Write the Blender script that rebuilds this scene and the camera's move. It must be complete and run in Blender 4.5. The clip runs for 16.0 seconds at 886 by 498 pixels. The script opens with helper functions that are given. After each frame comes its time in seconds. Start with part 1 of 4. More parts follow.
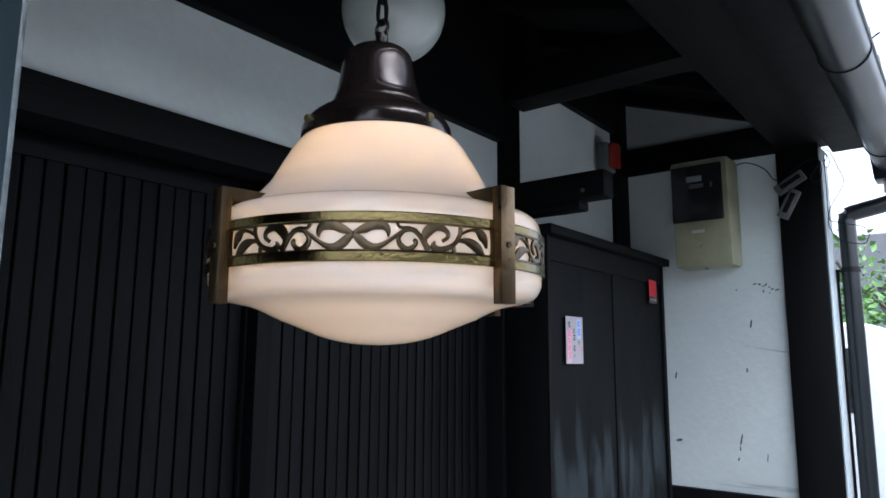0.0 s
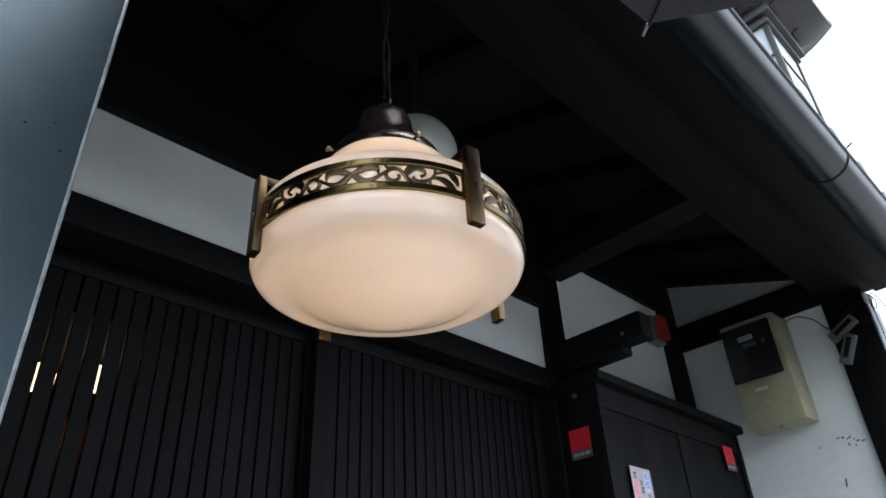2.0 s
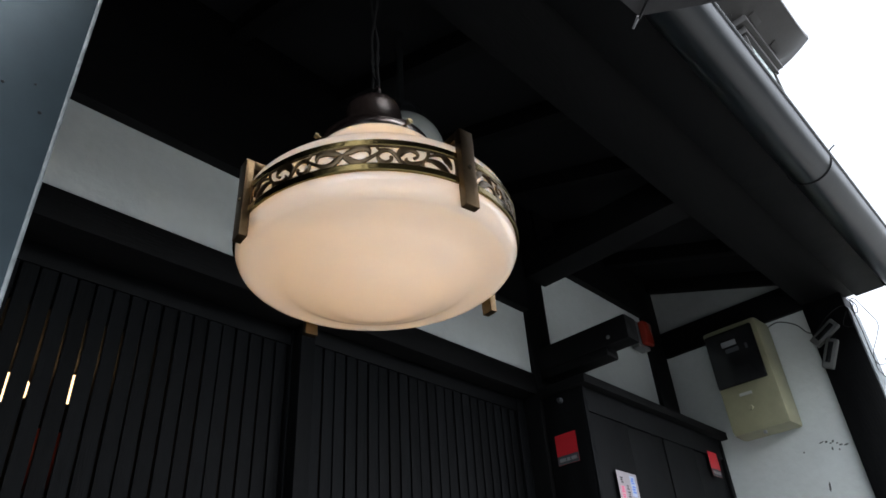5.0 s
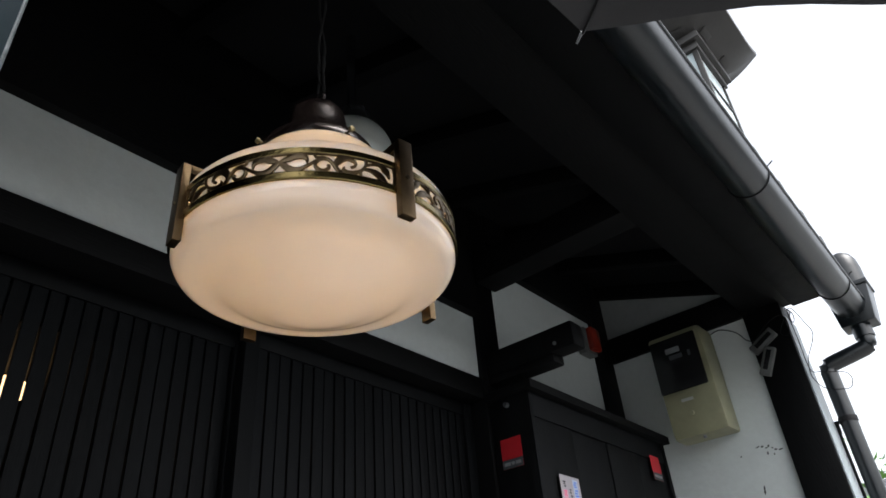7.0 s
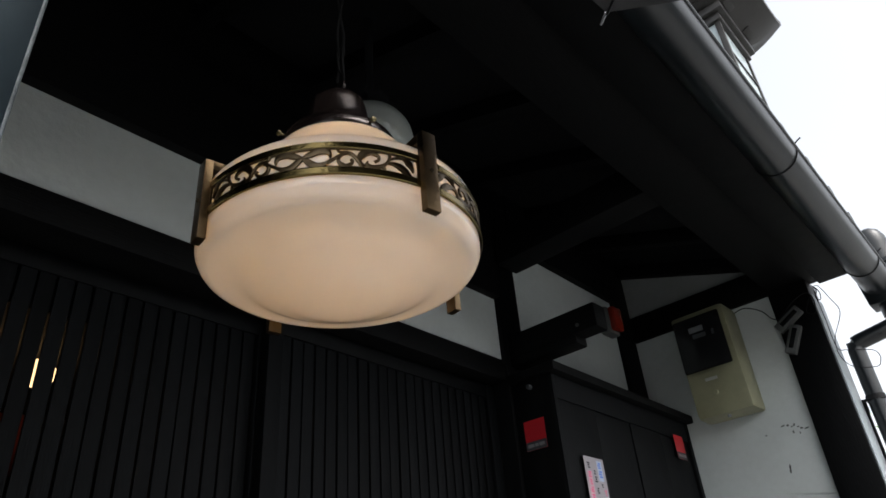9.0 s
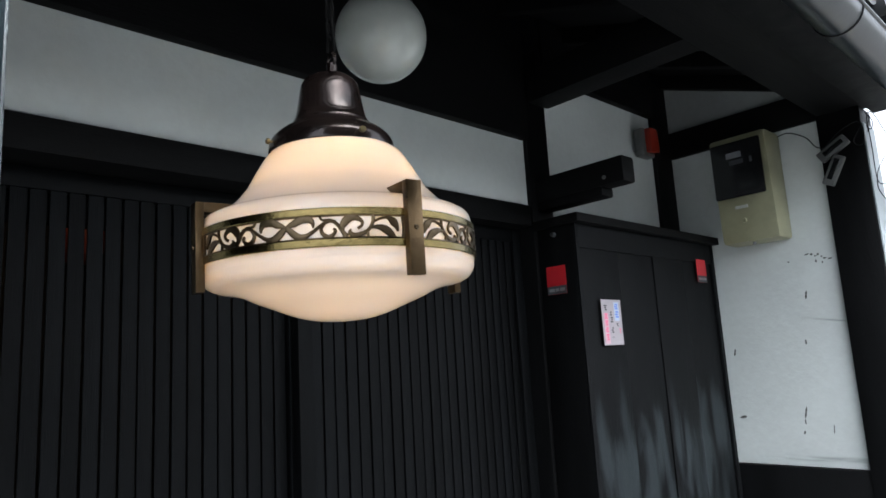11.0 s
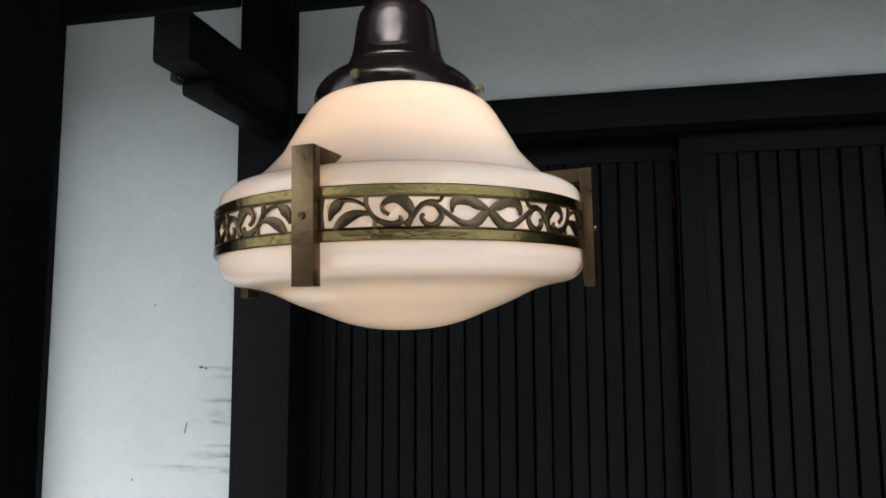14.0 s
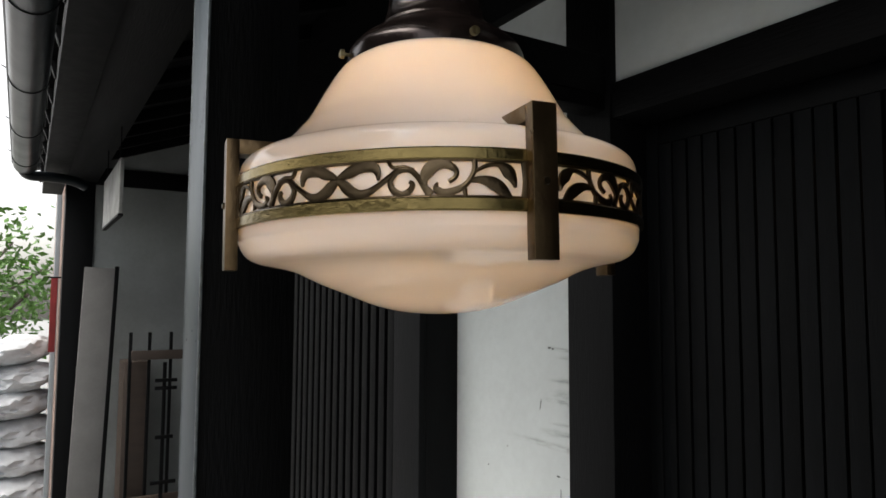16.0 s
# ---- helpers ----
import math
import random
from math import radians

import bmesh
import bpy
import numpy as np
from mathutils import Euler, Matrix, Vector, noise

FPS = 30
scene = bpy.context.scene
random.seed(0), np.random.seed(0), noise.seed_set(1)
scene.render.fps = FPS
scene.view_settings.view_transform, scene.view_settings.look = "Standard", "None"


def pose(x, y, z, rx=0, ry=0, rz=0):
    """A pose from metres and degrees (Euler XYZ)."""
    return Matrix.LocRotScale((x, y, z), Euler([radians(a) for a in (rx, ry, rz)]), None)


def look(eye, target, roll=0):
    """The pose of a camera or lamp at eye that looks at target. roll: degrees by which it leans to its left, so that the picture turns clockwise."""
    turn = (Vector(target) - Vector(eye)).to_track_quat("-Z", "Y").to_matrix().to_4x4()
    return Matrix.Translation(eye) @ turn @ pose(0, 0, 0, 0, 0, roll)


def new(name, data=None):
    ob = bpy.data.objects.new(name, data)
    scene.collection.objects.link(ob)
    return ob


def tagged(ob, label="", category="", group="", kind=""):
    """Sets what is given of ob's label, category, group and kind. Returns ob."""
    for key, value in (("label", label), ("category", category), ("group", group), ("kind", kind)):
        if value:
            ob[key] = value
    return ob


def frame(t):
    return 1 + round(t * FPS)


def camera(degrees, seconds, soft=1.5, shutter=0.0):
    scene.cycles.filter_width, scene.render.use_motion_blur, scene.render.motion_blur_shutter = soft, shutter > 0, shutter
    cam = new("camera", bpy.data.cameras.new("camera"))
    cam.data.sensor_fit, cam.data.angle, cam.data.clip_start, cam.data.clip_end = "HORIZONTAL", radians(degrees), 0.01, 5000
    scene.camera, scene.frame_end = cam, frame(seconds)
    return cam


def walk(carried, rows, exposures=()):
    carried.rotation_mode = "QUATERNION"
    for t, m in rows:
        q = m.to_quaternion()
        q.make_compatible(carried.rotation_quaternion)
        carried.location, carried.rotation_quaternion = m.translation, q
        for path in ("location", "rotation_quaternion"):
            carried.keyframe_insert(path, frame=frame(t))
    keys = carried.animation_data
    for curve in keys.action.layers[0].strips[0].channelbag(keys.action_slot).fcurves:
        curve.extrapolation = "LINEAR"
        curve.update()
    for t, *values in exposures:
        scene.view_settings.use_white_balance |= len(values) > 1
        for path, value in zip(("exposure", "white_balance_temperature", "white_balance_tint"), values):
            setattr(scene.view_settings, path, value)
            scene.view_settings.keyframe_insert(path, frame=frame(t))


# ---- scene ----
cam = camera(65.79, 16.0, soft=1.6)
PATH = [
    (0, (-0.0575, 0.0969, 1.6550), (-1.2795, 1.6494, 1.9654), 0.37),
    (0.5, (0.0118, 0.1713, 1.6074), (-1.3359, 1.5889, 2.0244), 1.11),
    (1, (0.0290, 0.1595, 1.4487), (-1.3272, 1.4345, 2.1803), 1.19),
    (1.5, (0.0429, 0.1443, 1.3036), (-1.2690, 1.3415, 2.2232), -0.27),
    (2, (0.0250, 0.1379, 1.2585), (-1.1623, 1.3489, 2.3186), -3.00),
    (2.5, (0.0091, 0.1446, 1.2406), (-1.1141, 1.3885, 2.3319), -4.25),
    (3, (-0.0134, 0.1475, 1.2393), (-1.1476, 1.3865, 2.3248), -4.10),
    (3.5, (-0.0170, 0.1502, 1.2398), (-1.1531, 1.3637, 2.3519), -3.62),
    (6, (0.0026, 0.1532, 1.2419), (-1.0982, 1.4349, 2.3122), -4.59),
    (6.5, (0.0122, 0.1567, 1.2423), (-1.0468, 1.4703, 2.3160), -4.96),
    (7, (0.0160, 0.1614, 1.2431), (-1.0244, 1.4791, 2.3300), -5.11),
    (7.5, (0.0157, 0.1602, 1.2396), (-1.0341, 1.4716, 2.3250), -5.10),
    (8, (0.0139, 0.1624, 1.2397), (-1.0469, 1.4745, 2.3134), -5.15),
    (8.5, (0.0104, 0.1614, 1.2398), (-1.0761, 1.4492, 2.3174), -4.92),
    (11, (0.1780, 0.1197, 1.5992), (-1.2445, 1.4847, 1.9353), -3.33),
    (11.5, (0.2770, 0.2061, 1.6503), (-1.3435, 1.3729, 1.7632), -1.11),
    (12, (0.2441, 0.3425, 1.6621), (-1.4931, 1.3279, 1.7688), -1.34),
    (12.5, (0.2103, 0.4780, 1.6676), (-1.6922, 1.0763, 1.8176), -1.69),
    (13, (0.2437, 0.6405, 1.6797), (-1.7452, 0.8105, 1.8031), -0.87),
    (13.5, (0.1689, 0.7379, 1.6737), (-1.8253, 0.6548, 1.8000), 0.92),
    (14, (0.0923, 0.8570, 1.6796), (-1.8542, 0.4439, 1.8803), -0.19),
    (14.5, (0.0824, 0.9968, 1.6837), (-1.7447, 0.2092, 1.8871), 0.23),
    (15, (0.0585, 1.1154, 1.6772), (-1.6159, 0.0327, 1.8328), 0.35),
    (15.5, (-0.0893, 1.1774, 1.6645), (-1.5088, -0.2182, 1.8574), 0.56),
    (16, (-0.2642, 1.2344, 1.6803), (-1.2954, -0.4728, 1.8298), 0.31),
]
walk(cam, [(t, look(eye, target, roll)) for t, eye, target, roll in PATH], [
    (0, 1.66, 5600, 10), (1.5, 1.70, 5850, 10), (3.5, 1.66, 6050, 10), (6.5, 1.56, 6350, 10), (7.5, 1.15, 6450, 10), (8.5, 1.00, 6550, 10),
    (11, 1.86, 6100, 9), (12, 2.16, 6200, 9), (13, 2.18, 6150, 8), (14, 1.58, 6250, 9), (14.5, 1.40, 6350, 10), (15.5, 1.12, 6650, 11), (16, 1.10, 6800, 11)])

# ---- light ----
SUN_ELEV, SUN_ROT = radians(52), radians(100)
world = bpy.data.worlds.new("overcast_sky")
world.use_nodes = True
scene.world = world
wn = world.node_tree.nodes
sky = wn.new("ShaderNodeTexSky")
sky.sky_type, sky.sun_disc = "NISHITA", False
sky.sun_elevation, sky.sun_rotation = SUN_ELEV, SUN_ROT
sky.dust_density, sky.air_density, sky.ozone_density = 4.0, 1.0, 1.0
cloud = wn.new("ShaderNodeHueSaturation")      # an even white cloud cover
cloud.inputs["Saturation"].default_value, cloud.inputs["Value"].default_value = 0.25, 1.25
wn["Background"].inputs["Strength"].default_value = 0.15
world.node_tree.links.new(sky.outputs[0], cloud.inputs["Color"])
world.node_tree.links.new(cloud.outputs[0], wn["Background"].inputs["Color"])

sun = new("sun", bpy.data.lights.new("sun", "SUN"))
sun.data.energy, sun.data.angle, sun.data.color = 0.6, radians(25), (1.0, 0.97, 0.93)
sun.matrix_world = look((6, 2, 9), (0, 0, 0))


# ---- materials ----
def mat(name, color, rough=0.6, metal=0.0, vary=0.25, scale=6.0, bump=0.15, bump_scale=60.0,
        stretch=(1, 1, 1), coat=0.0, second=None, amount=0.5, rough_vary=0.1, per_object=0.0, spec=0.5):
    """A surface with broad stains (scale), fine grain (bump_scale) and a second, worn colour."""
    m = bpy.data.materials.new(name)
    m.use_nodes = True
    n, l = m.node_tree.nodes, m.node_tree.links
    p = n["Principled BSDF"]
    p.inputs["Metallic"].default_value = metal
    p.inputs["Coat Weight"].default_value = coat
    p.inputs["Specular IOR Level"].default_value = spec
    tc = n.new("ShaderNodeTexCoord")
    mp = n.new("ShaderNodeMapping")
    mp.inputs["Scale"].default_value = stretch
    l.new(tc.outputs["Object"], mp.inputs["Vector"])
    broad = n.new("ShaderNodeTexNoise")
    broad.inputs["Scale"].default_value, broad.inputs["Detail"].default_value = scale, 5
    fine = n.new("ShaderNodeTexNoise")
    fine.inputs["Scale"].default_value, fine.inputs["Detail"].default_value = bump_scale, 6
    l.new(mp.outputs[0], broad.inputs["Vector"])
    l.new(mp.outputs[0], fine.inputs["Vector"])
    ramp = n.new("ShaderNodeValToRGB")
    ramp.color_ramp.elements[0].position, ramp.color_ramp.elements[1].position = 0.3, 0.72
    dark = [c * (1 - vary) for c in color]
    worn = second or [min(1, c * (1 + vary * 0.6)) for c in color]
    ramp.color_ramp.elements[0].color = (*dark, 1)
    ramp.color_ramp.elements[1].color = (*[c * (1 - amount) + w * amount for c, w in zip(color, worn)], 1)
    l.new(broad.outputs["Fac"], ramp.inputs["Fac"])
    mix = n.new("ShaderNodeMix")
    mix.data_type, mix.blend_type = "RGBA", "MULTIPLY"
    mix.inputs["Factor"].default_value = 0.6 * vary
    l.new(ramp.outputs[0], mix.inputs["A"])
    l.new(fine.outputs["Fac"], mix.inputs["B"])
    last = mix.outputs["Result"]
    if per_object:
        info = n.new("ShaderNodeObjectInfo")
        rng = n.new("ShaderNodeMapRange")
        rng.inputs["To Min"].default_value, rng.inputs["To Max"].default_value = 1 - per_object, 1 + per_object
        l.new(info.outputs["Random"], rng.inputs["Value"])
        hsv = n.new("ShaderNodeHueSaturation")
        l.new(rng.outputs[0], hsv.inputs["Value"])
        l.new(last, hsv.inputs["Color"])
        last = hsv.outputs[0]
    l.new(last, p.inputs["Base Color"])
    rr = n.new("ShaderNodeMapRange")
    rr.inputs["To Min"].default_value, rr.inputs["To Max"].default_value = max(0.02, rough - rough_vary), min(1, rough + rough_vary)
    l.new(broad.outputs["Fac"], rr.inputs["Value"])
    l.new(rr.outputs[0], p.inputs["Roughness"])
    if bump:
        b = n.new("ShaderNodeBump")
        b.inputs["Strength"].default_value, b.inputs["Distance"].default_value = bump, 0.004
        l.new(fine.outputs["Fac"], b.inputs["Height"])
        l.new(b.outputs[0], p.inputs["Normal"])
    return m


def glow(name, color, strength):
    m = bpy.data.materials.new(name)
    m.use_nodes = True
    p = m.node_tree.nodes["Principled BSDF"]
    p.inputs["Base Color"].default_value = (*[c * 0.2 for c in color], 1)
    p.inputs["Emission Color"].default_value = (*color, 1)
    p.inputs["Emission Strength"].default_value = strength
    return m


def opal(name, color, through_weight, rough):
    """White opal glass: light from the bulb inside passes it scattered, and its skin is glossy."""
    m = bpy.data.materials.new(name)
    m.use_nodes = True
    n, l = m.node_tree.nodes, m.node_tree.links
    p = n["Principled BSDF"]
    p.inputs["Base Color"].default_value = (*color, 1)
    p.inputs["Roughness"].default_value = rough
    p.inputs["Specular IOR Level"].default_value = 0.0
    t = n.new("ShaderNodeBsdfTranslucent")
    t.inputs["Color"].default_value = (color[0] * 1.04, color[1] * 0.97, color[2] * 0.90, 1)
    mx = n.new("ShaderNodeMixShader")
    mx.inputs[0].default_value = through_weight
    l.new(p.outputs[0], mx.inputs[1])
    l.new(t.outputs[0], mx.inputs[2])
    skin = n.new("ShaderNodeBsdfGlossy")
    skin.inputs["Roughness"].default_value = rough
    rim = n.new("ShaderNodeFresnel")
    rim.inputs["IOR"].default_value = 1.65
    top = n.new("ShaderNodeMixShader")
    l.new(rim.outputs[0], top.inputs[0])
    l.new(mx.outputs[0], top.inputs[1])
    l.new(skin.outputs[0], top.inputs[2])
    l.new(top.outputs[0], n["Material Output"].inputs["Surface"])
    return m


TIMBER = mat("black_stained_timber", (0.0042, 0.0046, 0.0052), 0.55, vary=0.4, scale=3, bump=0.3, bump_scale=40, stretch=(6, 6, 0.7), per_object=0.15, spec=0.10)
TIMBER_Y = mat("black_stained_beam", (0.0031, 0.0033, 0.0037), 0.6, vary=0.4, scale=3, bump=0.3, bump_scale=40, stretch=(6, 0.7, 6), spec=0.10)
SLAT = mat("black_lattice_slat", (0.0035, 0.0042, 0.0049), 0.55, vary=0.45, scale=3, bump=0.25, bump_scale=50, stretch=(8, 8, 0.6), per_object=0.28, spec=0.09)
WORN = mat("weathered_black_board", (0.0035, 0.0040, 0.0047), 0.6, vary=0.4, scale=2.2, bump=0.3, bump_scale=30, stretch=(7, 7, 0.9), second=(0.010, 0.0115, 0.013), amount=0.5, spec=0.10)
# slat black copied darker, so the colour holds the enclosed bay's shade
SHADEBOARD = mat("shade_black_board", (0.0022, 0.0025, 0.0030), 0.6, vary=0.4, scale=3, bump=0.2, bump_scale=40, stretch=(8, 8, 0.6), per_object=0.2, spec=0.08)
SOFFIT = mat("dark_soffit_board", (0.0072, 0.0076, 0.0085), 0.7, vary=0.4, scale=3, bump=0.2, bump_scale=40, spec=0.08)
# white plaster greyed down: shade of gable and porch end is in the colour
SHADEPLASTER = mat("shade_grey_plaster", (0.25, 0.27, 0.27), 0.9, vary=0.3, scale=1.6, bump=0.3, bump_scale=45)
# darkest copy of the plaster, with the deep porch shade painted in
DEEPSHADE = mat("deep_shade_plaster", (0.066, 0.074, 0.078), 0.9, vary=0.6, scale=2.6, bump=0.3, bump_scale=45)
PLASTER = mat("white_lime_plaster", (0.57, 0.622, 0.618), 0.9, vary=0.19, scale=1.4, bump=0.3, bump_scale=45)
BRASS = mat("antique_brass", (0.19, 0.145, 0.058), 0.21, metal=1.0, vary=0.28, scale=25, bump=0.12, bump_scale=150)
DARKBRASS = mat("blackened_brass", (0.125, 0.092, 0.055), 0.32, metal=1.0, vary=0.5, scale=30, bump=0.15, bump_scale=150)
COPPER = mat("coppery_brass", (0.168, 0.114, 0.062), 0.30, metal=1.0, vary=0.35, scale=22, bump=0.12, bump_scale=150)
BRONZE = mat("dark_bronze", (0.042, 0.031, 0.029), 0.19, metal=0.55, vary=0.6, scale=30, bump=0.10, bump_scale=60, rough_vary=0.09, second=(0.06, 0.040, 0.033), amount=0.5)
SCREW = mat("brass_screw", (0.24, 0.20, 0.11), 0.4, metal=1.0, vary=0.3, scale=60)
OPAL = opal("opal_glass", (0.865, 0.88, 0.895), 0.33, 0.06)
GLOBE = mat("white_globe_glass", (0.36, 0.39, 0.37), 0.15, vary=0.12, scale=8, bump=0.02, coat=0.3)
STEEL = mat("galvanised_steel", (0.042, 0.064, 0.077), 0.44, metal=0.66, vary=0.36, scale=4, bump=0.06, bump_scale=40, rough_vary=0.06)
CHIPPED = mat("chipped_steel_edge", (0.22, 0.25, 0.26), 0.4, metal=0.5, vary=0.5, scale=60, bump=0.3, bump_scale=180)
GUTTER = mat("dark_grey_gutter", (0.0055, 0.0085, 0.0108), 0.32, vary=0.25, scale=6, bump=0.04)
CREAM = mat("cream_plastic", (0.26, 0.26, 0.165), 0.45, vary=0.22, scale=9, bump=0.03)
BLACKPL = mat("smoked_plastic", (0.012, 0.013, 0.014), 0.2, vary=0.2, bump=0)
WHITEPL = mat("white_porcelain", (0.42, 0.43, 0.42), 0.35, vary=0.2, scale=20, bump=0.03)
DULLPL = mat("dull_grey_plastic", (0.10, 0.105, 0.105), 0.5, vary=0.25, scale=20, bump=0.03)
GREYPL = mat("grey_plastic", (0.2, 0.21, 0.22), 0.4, vary=0.15, bump=0.02)
RED = mat("red_print", (0.42, 0.012, 0.02), 0.5, vary=0.12, bump=0.02)
REDLENS = mat("red_lens", (0.22, 0.022, 0.012), 0.25, vary=0.2, bump=0.02)
PAPER = mat("white_paper", (0.37, 0.345, 0.37), 0.7, vary=0.08, bump=0.05)
BLUEINK = mat("blue_ink", (0.12, 0.22, 0.65), 0.7, vary=0.1, bump=0)
PINKINK = mat("pink_ink", (0.75, 0.12, 0.25), 0.7, vary=0.1, bump=0)
PINKWASH = mat("pink_wash", (0.62, 0.40, 0.46), 0.7, vary=0.15, scale=40, bump=0)
BLUEWASH = mat("blue_wash", (0.42, 0.50, 0.66), 0.7, vary=0.15, scale=40, bump=0)
BLACKINK = mat("black_ink", (0.03, 0.03, 0.035), 0.7, vary=0.1, bump=0)
GREYBAR = mat("grey_print", (0.045, 0.05, 0.056), 0.6, vary=0.1, bump=0)
WIRE = mat("black_wire", (0.007, 0.007, 0.008), 0.55, vary=0.1, bump=0, spec=0.2)
CHAIN = mat("blackened_chain", (0.006, 0.006, 0.006), 0.85, vary=0.2, bump=0, spec=0.05)
TILE = mat("grey_roof_tile", (0.065, 0.068, 0.072), 0.5, vary=0.3, scale=9, bump=0.1)
# ground out of view, paled so that it bounces light under the eaves
BOUNCEGROUND = mat("pale_bounce_ground", (0.31, 0.31, 0.30), 0.40, vary=0.3, scale=3, bump=0.4, bump_scale=90)
GREYWALL = mat("grey_metal_sheet", (0.30, 0.34, 0.36), 0.5, vary=0.15, scale=3, bump=0.05)
DARKSCREEN = mat("dark_screen_wall", (0.11, 0.11, 0.105), 0.85, vary=0.3, scale=2, bump=0.1)
GREYBOARD = mat("grey_board", (0.16, 0.16, 0.155), 0.7, vary=0.25, scale=4, bump=0.1)
BROWN = mat("brown_wood", (0.045, 0.031, 0.023), 0.6, vary=0.3, scale=4, bump=0.2, stretch=(1, 5, 5))
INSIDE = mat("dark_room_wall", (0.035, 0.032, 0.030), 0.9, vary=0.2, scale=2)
BULB = glow("lit_bulb", (1.0, 0.62, 0.28), 1.2)
FROSTED = mat("frosted_glass", (0.50, 0.58, 0.60), 0.35, vary=0.08, scale=5, bump=0.02)
REDGLOW = glow("red_paper_glow", (0.8, 0.10, 0.05), 0.0005)



def streaked(name, color, pale, top):
    """Black boards whose paint has washed off in pale upright drips below a height."""
    m = mat(name, color, 0.6, vary=0.4, scale=2.2, bump=0.3, bump_scale=30, stretch=(7, 7, 0.9), spec=0.12)
    n, l = m.node_tree.nodes, m.node_tree.links
    p = n["Principled BSDF"]
    old = p.inputs["Base Color"].links[0].from_socket
    geo = n.new("ShaderNodeNewGeometry")
    mp = n.new("ShaderNodeMapping")
    mp.inputs["Scale"].default_value = (11, 11, 2.3)
    l.new(geo.outputs["Position"], mp.inputs["Vector"])
    drip = n.new("ShaderNodeTexNoise")
    drip.inputs["Scale"].default_value, drip.inputs["Detail"].default_value, drip.inputs["Distortion"].default_value = 1.0, 6, 0.5
    l.new(mp.outputs[0], drip.inputs["Vector"])
    sep = n.new("ShaderNodeSeparateXYZ")
    l.new(geo.outputs["Position"], sep.inputs[0])
    low = n.new("ShaderNodeMapRange")
    low.inputs["From Min"].default_value, low.inputs["From Max"].default_value = top, top - 0.45
    low.inputs["To Min"].default_value, low.inputs["To Max"].default_value = -0.30, 0.06
    l.new(sep.outputs["Z"], low.inputs["Value"])
    add = n.new("ShaderNodeMath")
    l.new(drip.outputs["Fac"], add.inputs[0])
    l.new(low.outputs[0], add.inputs[1])
    edge = n.new("ShaderNodeMapRange")
    edge.inputs["From Min"].default_value, edge.inputs["From Max"].default_value = 0.46, 0.60
    l.new(add.outputs[0], edge.inputs["Value"])
    mix = n.new("ShaderNodeMix")
    mix.data_type = "RGBA"
    l.new(edge.outputs[0], mix.inputs["Factor"])
    l.new(old, mix.inputs["A"])
    mix.inputs["B"].default_value = (*pale, 1)
    l.new(mix.outputs["Result"], p.inputs["Base Color"])
    return m


WASHED = streaked("washed_black_board", (0.0028, 0.0034, 0.0041), (0.0165, 0.021, 0.0235), 1.74)


# ---- shapes ----
def add_box(bm, x0, x1, y0, y1, z0, z1, bevel=0.0, m=None):
    r = bmesh.ops.create_cube(bm, size=1)
    vs = r["verts"]
    for v in vs:
        v.co = Vector(((x0 + x1) / 2 + v.co.x * (x1 - x0), (y0 + y1) / 2 + v.co.y * (y1 - y0), (z0 + z1) / 2 + v.co.z * (z1 - z0)))
    if bevel:
        es = list({e for v in vs for e in v.link_edges})
        out = bmesh.ops.bevel(bm, geom=es, offset=bevel, segments=2, profile=0.6, affect="EDGES")
        vs = list({v for f in out["faces"] for v in f.verts} | {v for v in vs if v.is_valid})
    if m is not None:
        bmesh.ops.transform(bm, matrix=m, verts=[v for v in vs if v.is_valid])
    return vs


def add_lathe(bm, profile, n=72, closed=False):
    """Turn a profile of (radius, height) round z."""
    rings = []
    for r, z in profile:
        if r < 1e-5:
            rings.append([bm.verts.new((0, 0, z))] * n)
        else:
            rings.append([bm.verts.new((r * math.cos(2 * math.pi * i / n), r * math.sin(2 * math.pi * i / n), z)) for i in range(n)])
    pairs = list(zip(rings, rings[1:])) + ([(rings[-1], rings[0])] if closed else [])
    for a, b in pairs:
        for i in range(n):
            vs = [a[i], a[(i + 1) % n], b[(i + 1) % n], b[i]]
            vs = list(dict.fromkeys(vs))
            if len(vs) > 2:
                bm.faces.new(vs)


def add_cyl(bm, p0, p1, r0, r1=None, n=12):
    p0, p1 = Vector(p0), Vector(p1)
    d = p1 - p0
    m = Matrix.Translation((p0 + p1) / 2) @ d.to_track_quat("Z", "Y").to_matrix().to_4x4()
    bmesh.ops.create_cone(bm, cap_ends=True, segments=n, radius1=r0, radius2=r0 if r1 is None else r1, depth=d.length, matrix=m)


def smooth_line(pts, steps=6):
    """Catmull-Rom through tuples of any length."""
    out = []
    p = [pts[0], *pts, pts[-1]]
    for i in range(1, len(p) - 2):
        for k in range(steps):
            t = k / steps
            out.append(tuple(0.5 * (2 * b + (c - a) * t + (2 * a - 5 * b + 4 * c - d) * t * t + (3 * b - a - 3 * c + d) * t ** 3)
                             for a, b, c, d in zip(p[i - 1], p[i], p[i + 1], p[i + 2])))
    out.append(tuple(pts[-1]))
    return out


